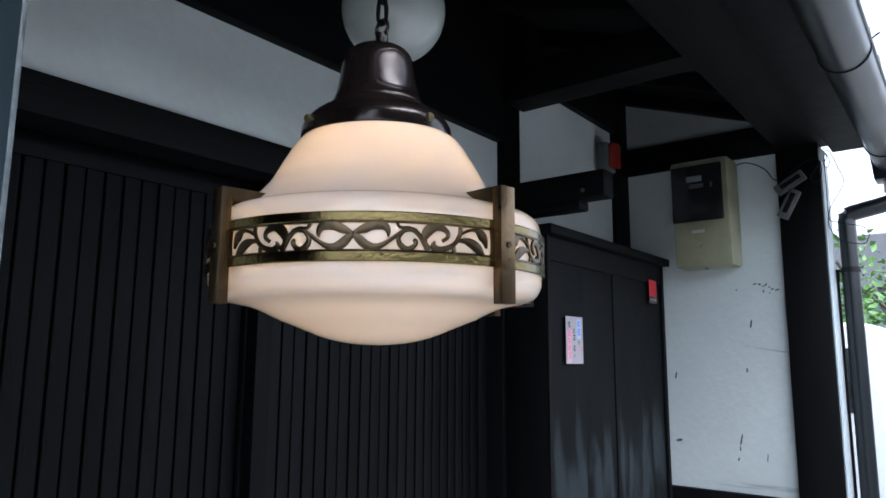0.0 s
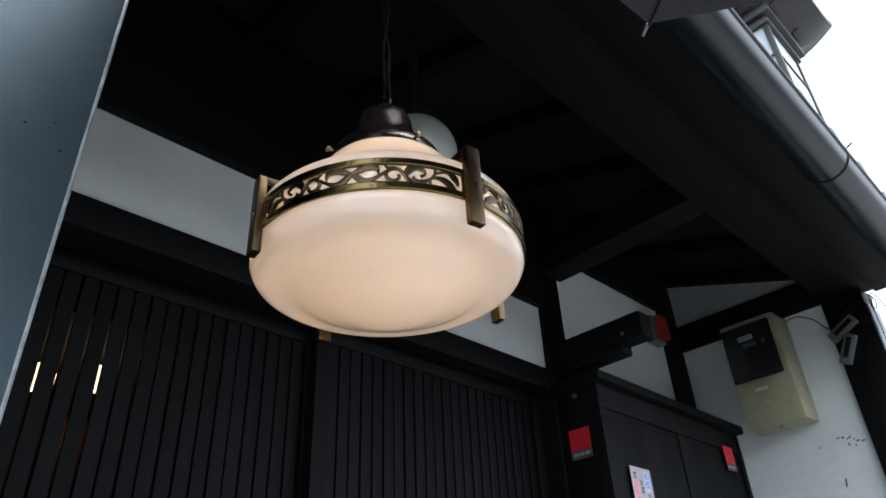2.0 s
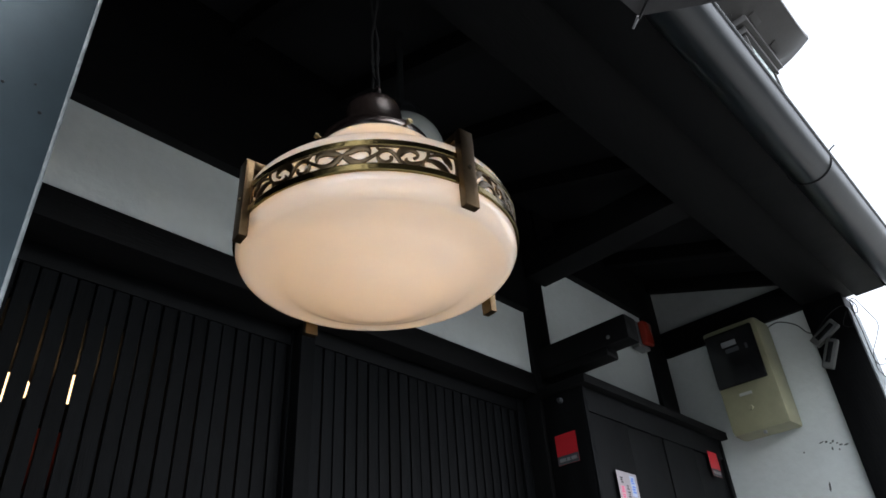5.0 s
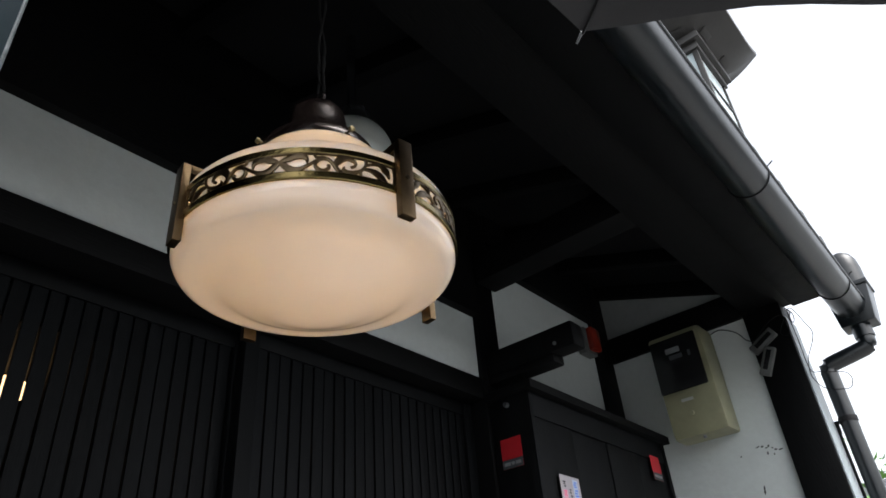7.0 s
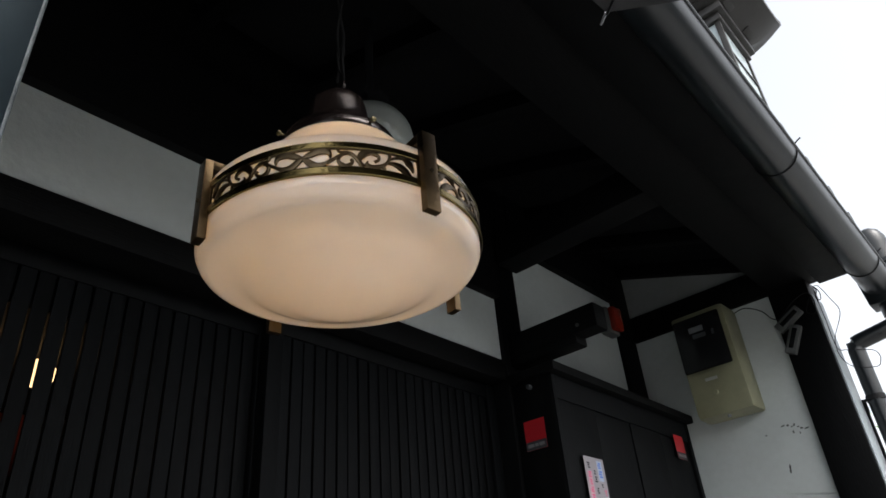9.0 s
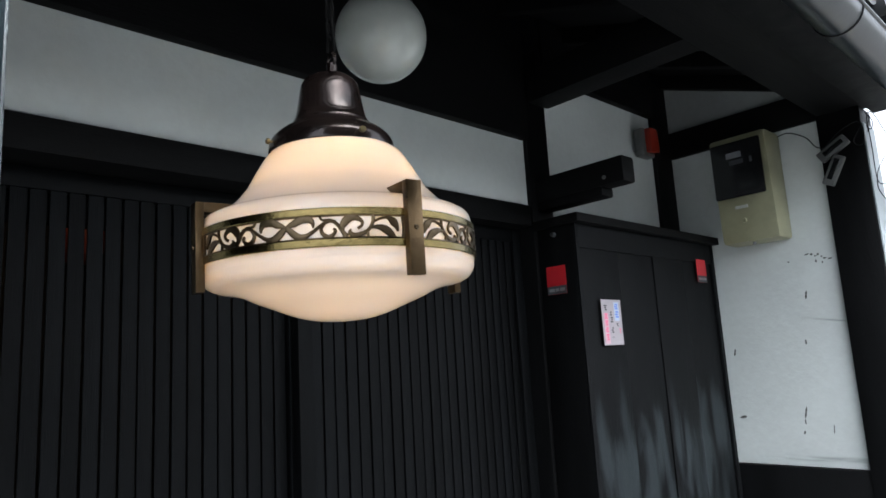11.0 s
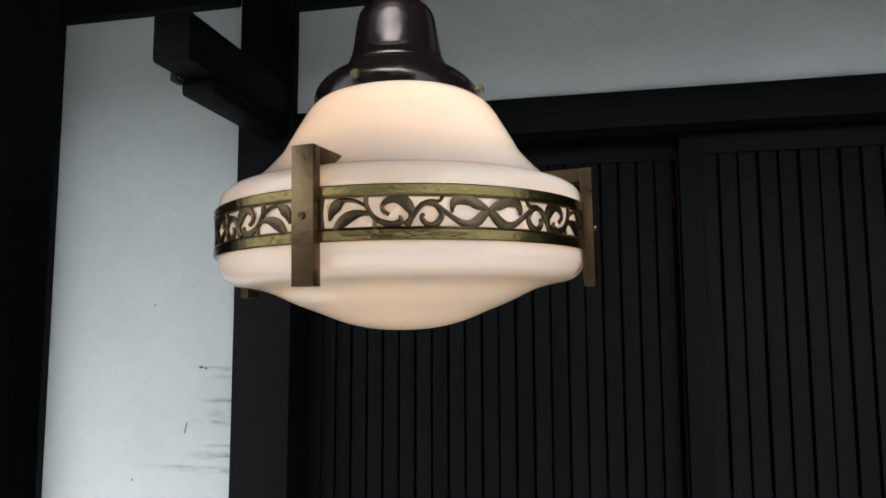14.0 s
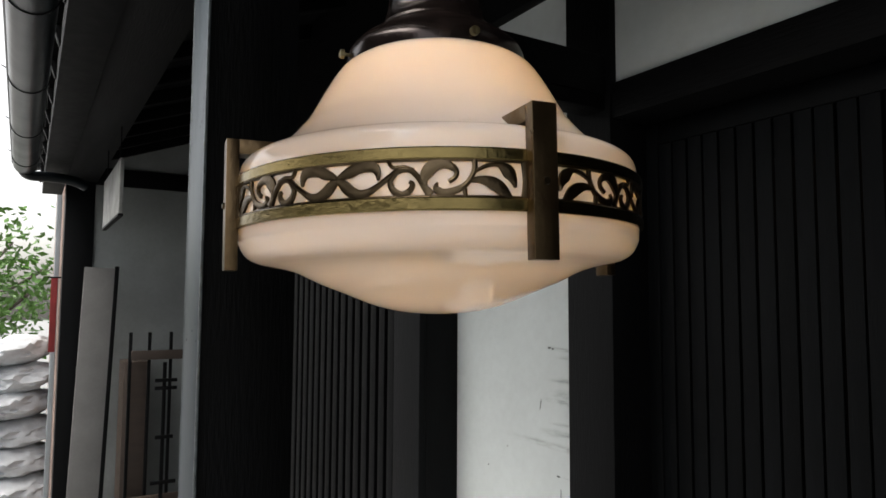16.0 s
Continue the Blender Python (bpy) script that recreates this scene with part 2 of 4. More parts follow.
def add_tube(bm, pts, radius, n=8, steps=6, closed=False):
    line = [Vector(q) for q in (smooth_line(pts, steps) if steps > 1 else pts)]
    rings = []
    up = Vector((0.31, 0.17, 0.93)).normalized()
    for i, q in enumerate(line):
        d = (line[(i + 1) % len(line) if closed else min(i + 1, len(line) - 1)] - line[i - 1 if closed else max(i - 1, 0)]).normalized()
        a = d.cross(up).normalized()
        b = d.cross(a).normalized()
        rings.append([bm.verts.new(q + radius * (math.cos(2 * math.pi * k / n) * a + math.sin(2 * math.pi * k / n) * b)) for k in range(n)])
    for a, b in list(zip(rings, rings[1:])) + ([(rings[-1], rings[0])] if closed else []):
        for k in range(n):
            bm.faces.new((a[k], a[(k + 1) % n], b[(k + 1) % n], b[k]))
    if not closed:
        bm.faces.new(rings[0])
        bm.faces.new(rings[-1][::-1])


def finish(bm, name, material, smooth=True):
    bmesh.ops.recalc_face_normals(bm, faces=bm.faces)
    me = bpy.data.meshes.new(name)
    bm.to_mesh(me)
    bm.free()
    me.materials.append(material)
    if smooth:
        me.shade_smooth()
        me.set_sharp_from_angle(angle=radians(35))
    return me


def part(name, bm, material, parent, label="", smooth=True):
    """One mesh object under a thing or under a part."""
    ob = new(name, bm if isinstance(bm, bpy.types.Mesh) else finish(bm, name, material, smooth))
    ob.parent = parent
    if label:
        ob["label"] = label
    return ob


def thing(name, label, category, at=(0, 0, 0), group="", kind=""):
    ob = new(name)
    ob.empty_display_size = 0.05
    ob.location = at
    return tagged(ob, label, category, group, kind)


def solid(name, bm, material, label="", category="", group="", kind="", smooth=True):
    return tagged(new(name, finish(bm, name, material, smooth)), label, category, group, kind)


def block(name, x0, x1, y0, y1, z0, z1, material, label, category="", bevel=0.004, kind="structure", group=""):
    bm = bmesh.new()
    add_box(bm, x0, x1, y0, y1, z0, z1, bevel)
    return solid(name, bm, material, label, category, group, kind)


def block_part(name, parent, x0, x1, y0, y1, z0, z1, material, bevel=0.002, label=""):
    bm = bmesh.new()
    add_box(bm, x0, x1, y0, y1, z0, z1, bevel)
    return part(name, bm, material, parent, label)


# ---- plan ----
FACE = -1.275          # plaster of the street front
DOOR_L, DOOR_R = 0.229, 1.930
END_R, END_L = 2.965, -3.97   # inner faces of the two end walls
PURLIN_X, PURLIN_Z = -0.640, 2.468


def soffit_z(x):
    return 2.653 - 0.357 * (x + 0.864)


# ---- structure ----
block("ground", -60, 60, -60, 60, -0.3, 0.0, BOUNCEGROUND, "unseen wet ground before the house, kept pale to bounce light up", bevel=0)
tagged(bpy.data.objects["ground"], "", "road")

# plain wall out of view, added to cut low light and darken reflections
block("wall_unseen", 6.0, 6.2, -14, 12, 0, 3.0, DARKSCREEN, "unseen plain wall across the street, cuts low light and darkens reflections", "wall", 0)

# plaster panels of the street front, set between the posts
bm = bmesh.new()
add_box(bm, FACE - 0.06, FACE, DOOR_L, DOOR_R, 2.122, 2.80)
add_box(bm, FACE - 0.06, FACE, 2.046, 2.87, 0.6, 2.95)
add_box(bm, FACE - 0.06, FACE, -0.372, 0.125, 0.6, 2.80)
add_box(bm, FACE - 0.06, FACE, -2.05, -0.372, 2.2, 2.95)
solid("wall_west", bm, PLASTER, "white plaster panels of a timber-framed house front", "wall", kind="structure")
bm = bmesh.new()
add_box(bm, -1.30, -0.60, END_R, END_R + 0.08, 1.145, 2.50)
solid("wall_north", bm, PLASTER, "white plaster end wall with scratches below the meter", "wall", kind="structure")
# gable panel split off so its colour can carry the eaves shade
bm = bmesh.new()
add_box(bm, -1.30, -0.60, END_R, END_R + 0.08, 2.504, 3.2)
solid("gable", bm, SHADEPLASTER, "plaster gable above the tie beam, greyed for the shade under the eaves", "wall", kind="structure")
block("dado", -1.30, -0.60, END_R - 0.012, END_R + 0.08, 0.0, 1.141, TIMBER, "black board dado under the plaster end wall", "wall", 0.003)
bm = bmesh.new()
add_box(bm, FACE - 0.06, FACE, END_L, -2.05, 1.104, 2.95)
solid("wall_far", bm, DEEPSHADE, "plaster panel at the far end of the porch, darkened for shade", "wall", kind="structure")
block("dado", FACE - 0.06, FACE + 0.012, END_L, -2.1, 0.0, 1.10, TIMBER, "black board dado under the plaster", "wall", 0.003)
block("wall_rail", FACE + 0.001, FACE + 0.03, END_L, -2.545, 1.338, 1.412, TIMBER_Y, "black rail along the far plaster panel", "trim", 0.004)
# end wall coloured darker to stand for the dim porch end
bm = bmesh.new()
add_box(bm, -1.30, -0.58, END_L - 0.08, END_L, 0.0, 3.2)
solid("wall_south", bm, SHADEPLASTER, "plaster end wall of the porch, greyed for its shade", "wall", kind="structure")


def timber(name, x0, x1, y0, y1, z0, z1, label, along="z", bevel=0.006):
    return block(name, x0, x1, y0, y1, z0, z1, TIMBER if along == "z" else TIMBER_Y, label, "post" if along == "z" else "beam", bevel)


timber("door_post", FACE - 0.12, FACE + 0.018, 0.109, 0.242, 0, 2.85, "black timber post beside the lattice doors")
timber("door_post", FACE - 0.12, FACE + 0.018, DOOR_R, 2.048, 0, 2.85, "black timber post beside the lattice doors")
timber("corner_post", FACE - 0.12, FACE + 0.02, 2.822, END_R, 0, 3.0, "black timber corner post")
timber("lintel", FACE - 0.12, FACE + 0.012, DOOR_L, DOOR_R, 2.050, 2.124, "black timber lintel over the lattice doors", "y", 0.004)
timber("wall_beam", FACE - 0.06, FACE + 0.03, DOOR_L, DOOR_R, 2.358, 2.86, "black beam above the plaster band", "y")
timber("wall_beam", FACE - 0.06, FACE + 0.03, END_L, 0.100, 2.384, 2.86, "black beam above the plaster panels", "y")
timber("wall_beam", FACE - 0.06, FACE + 0.03, 2.048, 2.822, 2.628, 2.90, "black beam above the plaster panel", "y")
timber("end_beam", FACE + 0.02, -0.60, END_R - 0.02, END_R + 0.06, 2.456, 2.577, "black tie beam across the end wall", "x")
timber("end_beam", FACE + 0.02, -0.60, END_L - 0.06, END_L + 0.02, 2.456, 2.577, "black tie beam across the end wall", "x")
timber("cross_beam", FACE + 0.03, PURLIN_X, 1.935, 2.048, 2.490, 2.61, "black cross beam from post to eaves purlin", "x")
timber("cross_beam", FACE + 0.03, PURLIN_X, 0.09, 0.225, 2.480, 2.61, "black cross beam from post to eaves purlin", "x")
timber("eaves_purlin", PURLIN_X, -0.44, END_L, END_R + 0.06, PURLIN_Z, 2.57, "long black eaves purlin", "y")
timber("porch_post", -0.643, -0.492, END_R - 0.02, END_R + 0.12, 0, PURLIN_Z, "black timber post at the end of the porch")
timber("porch_post", -0.628, -0.452, END_L - 0.12, END_L + 0.02, 0, PURLIN_Z, "black timber post at the end of the porch")

# roof: boarded soffit on rafters, with tiles above
bm = bmesh.new()
a, b = -2.2, -0.30
for y0, y1 in ((END_L - 0.5, END_R + 0.08),):
    vs = [bm.verts.new(c) for c in ((a, y0, soffit_z(a) + 0.06), (b, y0, soffit_z(b) + 0.06), (b, y1, soffit_z(b) + 0.06), (a, y1, soffit_z(a) + 0.06),
                                    (a, y0, soffit_z(a) + 0.12), (b, y0, soffit_z(b) + 0.12), (b, y1, soffit_z(b) + 0.12), (a, y1, soffit_z(a) + 0.12))]
    for f in ((0, 1, 2, 3), (4, 5, 6, 7), (0, 1, 5, 4), (1, 2, 6, 5), (2, 3, 7, 6), (3, 0, 4, 7)):
        bm.faces.new([vs[k] for k in f])
solid("ceiling", bm, SOFFIT, "dark boarded soffit under the tiled eaves", "ceiling", kind="structure", smooth=False)
rafter_me = None
y = END_L + 0.25
while y < END_R - 0.02:
    if rafter_me is None:
        bm = bmesh.new()
        add_box(bm, -0.5, 0.5, -0.022, 0.022, -0.03, 0.03, 0.003)
        rafter_me = finish(bm, "rafter", TIMBER_Y)
    ob = tagged(new("rafter", rafter_me), "black eaves rafter under the soffit", "rafter", "rafters of the eaves", "structure")
    ob.matrix_world = Matrix.Translation((-0.82, y, soffit_z(-0.82) + 0.03)) @ Matrix.Rotation(math.atan(0.357), 4, "Y") @ Matrix.Diagonal((1.1, 1, 1, 1))
    y += (END_R - 0.025 - (END_L + 0.25)) / 18
block("fascia", -0.44, -0.317, END_L - 0.3, 2.905, 2.408, 2.53, SHADEBOARD, "black eaves board behind the gutter", "trim")

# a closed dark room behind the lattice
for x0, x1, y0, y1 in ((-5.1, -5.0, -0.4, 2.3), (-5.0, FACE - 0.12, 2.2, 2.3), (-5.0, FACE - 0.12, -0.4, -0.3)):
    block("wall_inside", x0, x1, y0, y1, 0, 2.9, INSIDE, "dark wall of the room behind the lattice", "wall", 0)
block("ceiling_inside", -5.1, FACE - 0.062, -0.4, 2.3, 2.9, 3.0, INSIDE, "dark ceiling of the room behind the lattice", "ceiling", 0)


# ---- lattice doors ----
random.seed(2)


def lattice_door(x, y0, y1, label):
    door = thing("lattice_door", label, "door", (x, y0, 0.02), "lattice doors of the entrance")
    w, h, t = y1 - y0, 2.028, 0.032
    for name, a, b in (("stile", 0, 0.042), ("stile", w - 0.042, w)):
        block_part(name, door, -t, 0, a, b, 0, h, SLAT)
    for z0, z1 in ((h - 0.045, h), (0, 0.25)):
        block_part("rail", door, -t, -0.002, 0.042, w - 0.042, z0, z1, SLAT)
    # unseen board behind the slats, added to block the indoor lamps
    block_part("rail", door, -t - 0.010, -t - 0.0005, 0.02, w - 0.02, 1.915, h - 0.004, SLAT, 0.001)
    for z in (0.75, 1.3):
        block_part("rail", door, -t, -t + 0.008, 0.042, w - 0.042, z, z + 0.03, SLAT, 0.001)
    n = round((w - 0.084) / 0.036)
    pitch = (w - 0.084) / n
    bm = bmesh.new()
    add_box(bm, -0.014, -0.006, -0.0157, 0.0157, 0.25, h - 0.045, 0.0016)
    me = finish(bm, "slat", SLAT)
    for k in range(n):
        ob = part("slat", me, None, door)
        ob.location = (random.uniform(-0.0006, 0.0006), 0.037 + pitch * (k + 0.5) + random.uniform(-0.0005, 0.0005), 0)
        ob.rotation_euler = (random.uniform(-0.0005, 0.0005), 0, random.uniform(-0.006, 0.006))
    return door


lattice_door(FACE - 0.085, DOOR_L, 1.08, "black timber lattice sliding door set behind the other")
lattice_door(FACE - 0.045, 1.04, DOOR_R, "black timber lattice sliding door in the front track")


# ---- pendant lamp ----
LAMP = (-0.602, 0.669, 1.667)
LAMP_SIZE = 0.976


def ribbon(bm, pts, half, r, z0, height, thick, flip):
    """A raised leaf or stem of varying width, bent round the drum: points are (share of half a panel, share of height, width)."""
    line = smooth_line(pts, 7)
    rows = []
    for i, (s, v, w) in enumerate(line):
        s1, v1, _ = line[min(i + 1, len(line) - 1)]
        s0, v0, _ = line[max(i - 1, 0)]
        dx, dz = (s1 - s0) * half * r, (v1 - v0) * height
        k = math.hypot(dx, dz) or 1
        nx, nz = -dz / k, dx / k
        u, z = s * half * r, z0 + v * height
        row = []
        for side, depth in ((-1, 0), (-0.95, thick * 0.8), (0, thick * 1.1), (0.95, thick * 0.8), (1, 0)):
            ww = w * height * 0.72 * side
            ang = (u + nx * ww) / r * flip
            rr = r + depth
            row.append(bm.verts.new((rr * math.cos(ang), rr * math.sin(ang), min(max(z + nz * ww, z0 - 0.004), z0 + height + 0.004))))
        rows.append(row)
    for a, b in zip(rows, rows[1:]):
        for k in range(5):
            bm.faces.new((a[k], a[(k + 1) % 5], b[(k + 1) % 5], b[k]))
    bm.faces.new(rows[0])
    bm.faces.new(rows[-1])


def pendant_lamp(at, turn):
    lamp = thing("pendant_lamp", "lit opal glass pendant lamp with a pierced brass band", "lamp", at)
    lamp.rotation_euler = (Euler((radians(0.88), radians(0.36), 0)).to_matrix() @ Matrix.Rotation(radians(turn), 3, "Z")).to_euler()
    lamp.scale = (LAMP_SIZE,) * 3
    # opal shade, height from 0 at its lowest point
    outer = [(0, 0), (0.03, 0.0018), (0.06, 0.0080), (0.09, 0.0195), (0.113, 0.0285), (0.124, 0.0336), (0.1310, 0.0371), (0.1380, 0.0401),
             (0.1465, 0.0429), (0.157, 0.0453), (0.163, 0.0464), (0.1690, 0.0475), (0.1765, 0.0495), (0.1845, 0.0545), (0.1895, 0.063), (0.191, 0.072),
             (0.191, 0.118), (0.1905, 0.129), (0.188, 0.1372), (0.182, 0.1425), (0.1740, 0.1448), (0.1680, 0.1465), (0.1600, 0.1518), (0.1490, 0.1613), (0.1385, 0.1725),
             (0.1290, 0.1840), (0.1220, 0.1960), (0.1158, 0.2075), (0.1103, 0.2170), (0.1040, 0.2275), (0.0965, 0.2375), (0.088, 0.2440), (0.078, 0.2490)]
    line = smooth_line(outer, 3)
    inner = [(max(r - 0.004, 0), z + (0.004 if z < 0.05 else 0)) for r, z in reversed(line)]
    bm = bmesh.new()
    add_lathe(bm, line + inner, 96)
    part("shade", bm, OPAL, lamp, "lit white opal glass shade, stepped below")
    # bronze cap with its neck
    cap = [(0.0885, 0.2395), (0.0905, 0.2405), (0.0908, 0.2440), (0.0905, 0.2490), (0.0892, 0.2560), (0.0860, 0.2625), (0.0805, 0.2685), (0.0735, 0.2742), (0.0655, 0.2790), (0.0590, 0.2827),
           (0.0565, 0.2852), (0.0558, 0.2885), (0.0540, 0.2915), (0.0512, 0.2980), (0.0490, 0.3070), (0.0468, 0.3190), (0.0450, 0.3310), (0.0432, 0.3415), (0.0400, 0.3505), (0.0340, 0.3572),
           (0.0250, 0.3615), (0.0130, 0.3635), (0.0, 0.3640)]
    line = smooth_line(cap, 3)
    bm = bmesh.new()
    add_lathe(bm, line + [(max(r - 0.003, 0), z - 0.002) for r, z in reversed(line)], 72)
    cap_ob = part("cap", bm, BRONZE, lamp, "dark bronze bell-shaped cap")
    cap_ob.location = (0, -0.005, 0)
    for k in range(4):      # slotted screws, a quarter turn apart
        bm = bmesh.new()
        add_cyl(bm, (0.086, 0, 0.2515), (0.096, 0, 0.2515), 0.0018, n=10)
        add_cyl(bm, (0.095, 0, 0.2515), (0.0985, 0, 0.2515), 0.0045, 0.0042, n=18)
        for side in (1, -1):
            add_box(bm, 0.0983, 0.0993, min(side * 0.0007, side * 0.0040), max(side * 0.0007, side * 0.0040), 0.2493, 0.2537, 0.0004)
        sc = part("cap_screw", bm, SCREW, lamp, "small slotted brass screw")
        sc.location, sc.rotation_euler = (0, -0.005, 0), (0, 0, radians(-1 + 90 * k))
    # band: two rails, scrollwork between
    z0, z1, r = 0.0755, 0.1215, 0.1930
    for name, a, b in (("band_rail", z0, z0 + 0.0096), ("band_rail", z1 - 0.0092, z1)):
        bm = bmesh.new()
        add_lathe(bm, [(r - 0.0015, a), (r + 0.0012, a), (r + 0.0020, a + 0.001), (r + 0.0020, b - 0.001), (r + 0.0012, b), (r - 0.0015, b)], 120, True)
        part(name, bm, BRASS, lamp, "antique brass rail of the band")
    half, height = radians(42.5), z1 - z0 - 0.0188
    bm = bmesh.new()

    def stroke(*pts):
        for flip in (1, -1):
            ribbon(bm, pts, half, r - 0.0012, z0 + 0.0096, height, 0.0024, flip)

    for v in (-.02, 1.02):      # edges that lie behind the rails
        stroke(*[(s / 8, v, .10) for s in range(9)])
    # two leaf crescents that meet in the panel's middle
    stroke((0, .55, .10), (.038, .67, .16), (.072, .74, .22), (.117, .84, .22), (.165, .89, .25), (.204, .82, .20), (.223, .66, .12), (.225, .47, .04))
    stroke((0, .55, .10), (.036, .41, .20), (.073, .23, .22), (.119, .12, .20), (.173, .17, .14), (.23, .35, .10), (.286, .56, .10), (.335, .72, .11), (.385, .73, .11),
           (.425, .56, .11), (.455, .32, .12), (.491, .06, .18))
    # twig and small scroll
    stroke((.277, 1.02, .08), (.299, .81, .07), (.359, .80, .08), (.408, .71, .08))
    stroke((.318, .65, .08), (.289, .43, .10), (.303, .20, .13), (.347, .06, .15), (.389, .18, .11), (.402, .34, .10), (.386, .41, .07))
    # curled leaf with its stem
    stroke((.583, .40, .09), (.617, .53, .09), (.621, .69, .10), (.593, .82, .14), (.55, .89, .20), (.505, .82, .25), (.475, .65, .24), (.458, .45, .16), (.465, .27, .10))
    stroke((.527, .38, .04), (.52, .22, .13), (.559, .10, .16), (.624, .19, .13), (.67, .34, .11), (.699, .55, .10), (.715, .77, .10), (.714, 1.05, .10))
    stroke((.663, .23, .09), (.668, -.03, .08))
    # pair of leaves beside the clip, and the end plate
    stroke((.692, .44, .08), (.745, .47, .14), (.801, .40, .23), (.849, .24, .24), (.897, -.02, .12))
    stroke((.717, .69, .07), (.777, .84, .08), (.834, .88, .09), (.87, .80, .20), (.894, .68, .25), (.914, .51, .16), (.928, .28, .04))
    stroke((.985, -.10, .20), (.99, .50, .14), (.985, 1.10, .20))
    scroll = finish(bm, "scrollwork", DARKBRASS)
    for k in range(4):
        ob = part("scrollwork", scroll, None, lamp, "pierced brass vine scrollwork")
        ob.rotation_euler = (0, 0, radians(45 + 90 * k))
    # four brass clips that hold the band
    bm = bmesh.new()
    add_box(bm, 0.1925, 0.2035, -0.0103, 0.0103, 0.0400, 0.1555, 0.0008)
    add_box(bm, 0.1560, 0.1925, -0.0103, 0.0103, 0.1425, 0.1555, 0.0008)
    clip = finish(bm, "clip", COPPER)
    bm = bmesh.new()
    add_cyl(bm, (0.2025, 0, 0.0970), (0.2055, 0, 0.0970), 0.0034, 0.0026, n=16)
    stud = finish(bm, "screw", DARKBRASS)
    for k in range(4):
        ob = part("clip", clip, None, lamp, "antique brass angle clip")
        ob.rotation_euler = (0, 0, radians(90 * k))
        part("screw", stud, None, ob)
    # hanger: loop, chain links and a cord up to the purlin
    top = (PURLIN_Z - at[2]) / LAMP_SIZE
    bm = bmesh.new()
    add_cyl(bm, (0, 0, 0.361), (0, 0, 0.383), 0.008, n=16)
    add_tube(bm, [(0.011 * math.cos(q), 0, 0.390 + 0.011 * math.sin(q)) for q in [math.pi * 2 * i / 16 for i in range(16)]], 0.0026, 8, 1, True)
    part("hanger_loop", bm, BRONZE, lamp)
    link = []
    for i in range(20):
        q = math.pi * 2 * i / 20
        link.append((0.0072 * math.cos(q), 0, 0.017 * math.sin(q)))
    bm = bmesh.new()
    add_tube(bm, link, 0.0021, 6, 1, True)
    link_me = finish(bm, "chain_link", CHAIN)
    z, k = 0.412, 0
    while z < 0.47:
        ob = part("chain_link", link_me, None, lamp)
        ob.location, ob.rotation_euler = (0, 0, z), (0, 0, radians(90 * (k % 2) + 20))
        z, k = z + 0.0285, k + 1
    for side in (1, -1):
        bm = bmesh.new()
        add_tube(bm, [(0.003 * side, 0.004 * side, 0.40)] + [(0.0055 * math.cos(i * 1.3) * side, 0.0055 * math.sin(i * 1.3) * side, 0.46 + (top - 0.46) * i / 7) for i in range(8)], 0.0024, 8, 6)
        part("cord", bm, CHAIN, lamp)
    bm = bmesh.new()
    add_lathe(bm, [(0, top - 0.03), (0.02, top - 0.028), (0.035, top - 0.012), (0.038, top), (0, top)], 32)
    part("ceiling_rose", bm, BRONZE, lamp)
    return lamp


pendant_lamp(LAMP, -8.4)
bulb = new("lamp_bulb_light", bpy.data.lights.new("lamp_bulb_light", "POINT"))
bulb.data.energy, bulb.data.shadow_soft_size, bulb.data.color = 2.70, 0.06, (1.0, 0.557, 0.150)
bulb.location = (LAMP[0], LAMP[1], LAMP[2] + 0.205)

# ---- globe lamp near the lattice ----
globe = thing("globe_lamp", "unlit white glass globe ceiling lamp", "lamp", (-0.887, 0.994, 2.303))
bm = bmesh.new()
bmesh.ops.create_uvsphere(bm, u_segments=48, v_segments=32, radius=0.099)
part("globe", bm, GLOBE, globe, "milky white glass globe")
bm = bmesh.new()
add_lathe(bm, [(0.0, 0.08), (0.045, 0.083), (0.05, 0.10), (0.05, 0.125), (0.03, 0.135), (0.012, 0.14), (0.012, 0.42), (0, 0.42)], 32)
part("holder", bm, BLACKPL, globe)

# ---- galvanised corner post of the shop ----
post = thing("steel_post", "tall blue-grey galvanised steel post with chipped edges", "post", (-0.470, 0.184, 0))
block_part("face_plate", post, -0.004, 0.0, -0.051, 0.051, 0, 2.480, STEEL, 0.0012, "dusty galvanised face")
block_part("core", post, -0.140, -0.0045, -0.049, 0.040, 0, 2.480, TIMBER, 0.002, "black painted core")
for y0, y1 in ((-0.0525, -0.0495), (0.0495, 0.0525)):
    block_part("edge_trim", post, -0.0030, 0.0008, y0, y1, 0, 2.480, CHIPPED, 0.0008, "chipped pale edge")
random.seed(11)
bm = bmesh.new()
for k in range(16):
    y, z, s = random.choice((-0.03, 0.012, 0.035)) + random.gauss(0, 0.006), random.choice((1.25, 1.62, 1.66, 1.95, 2.2)) + random.gauss(0, 0.012), random.uniform(0.0006, 0.0022)
    add_cyl(bm, (0.0002, y, z), (0.0007, y, z), s, s * 0.6, n=7)
part("rust_speck", bm, WIRE, post, "dark specks on the steel")
tagged(bpy.data.objects["rust_speck"], kind="stuff")


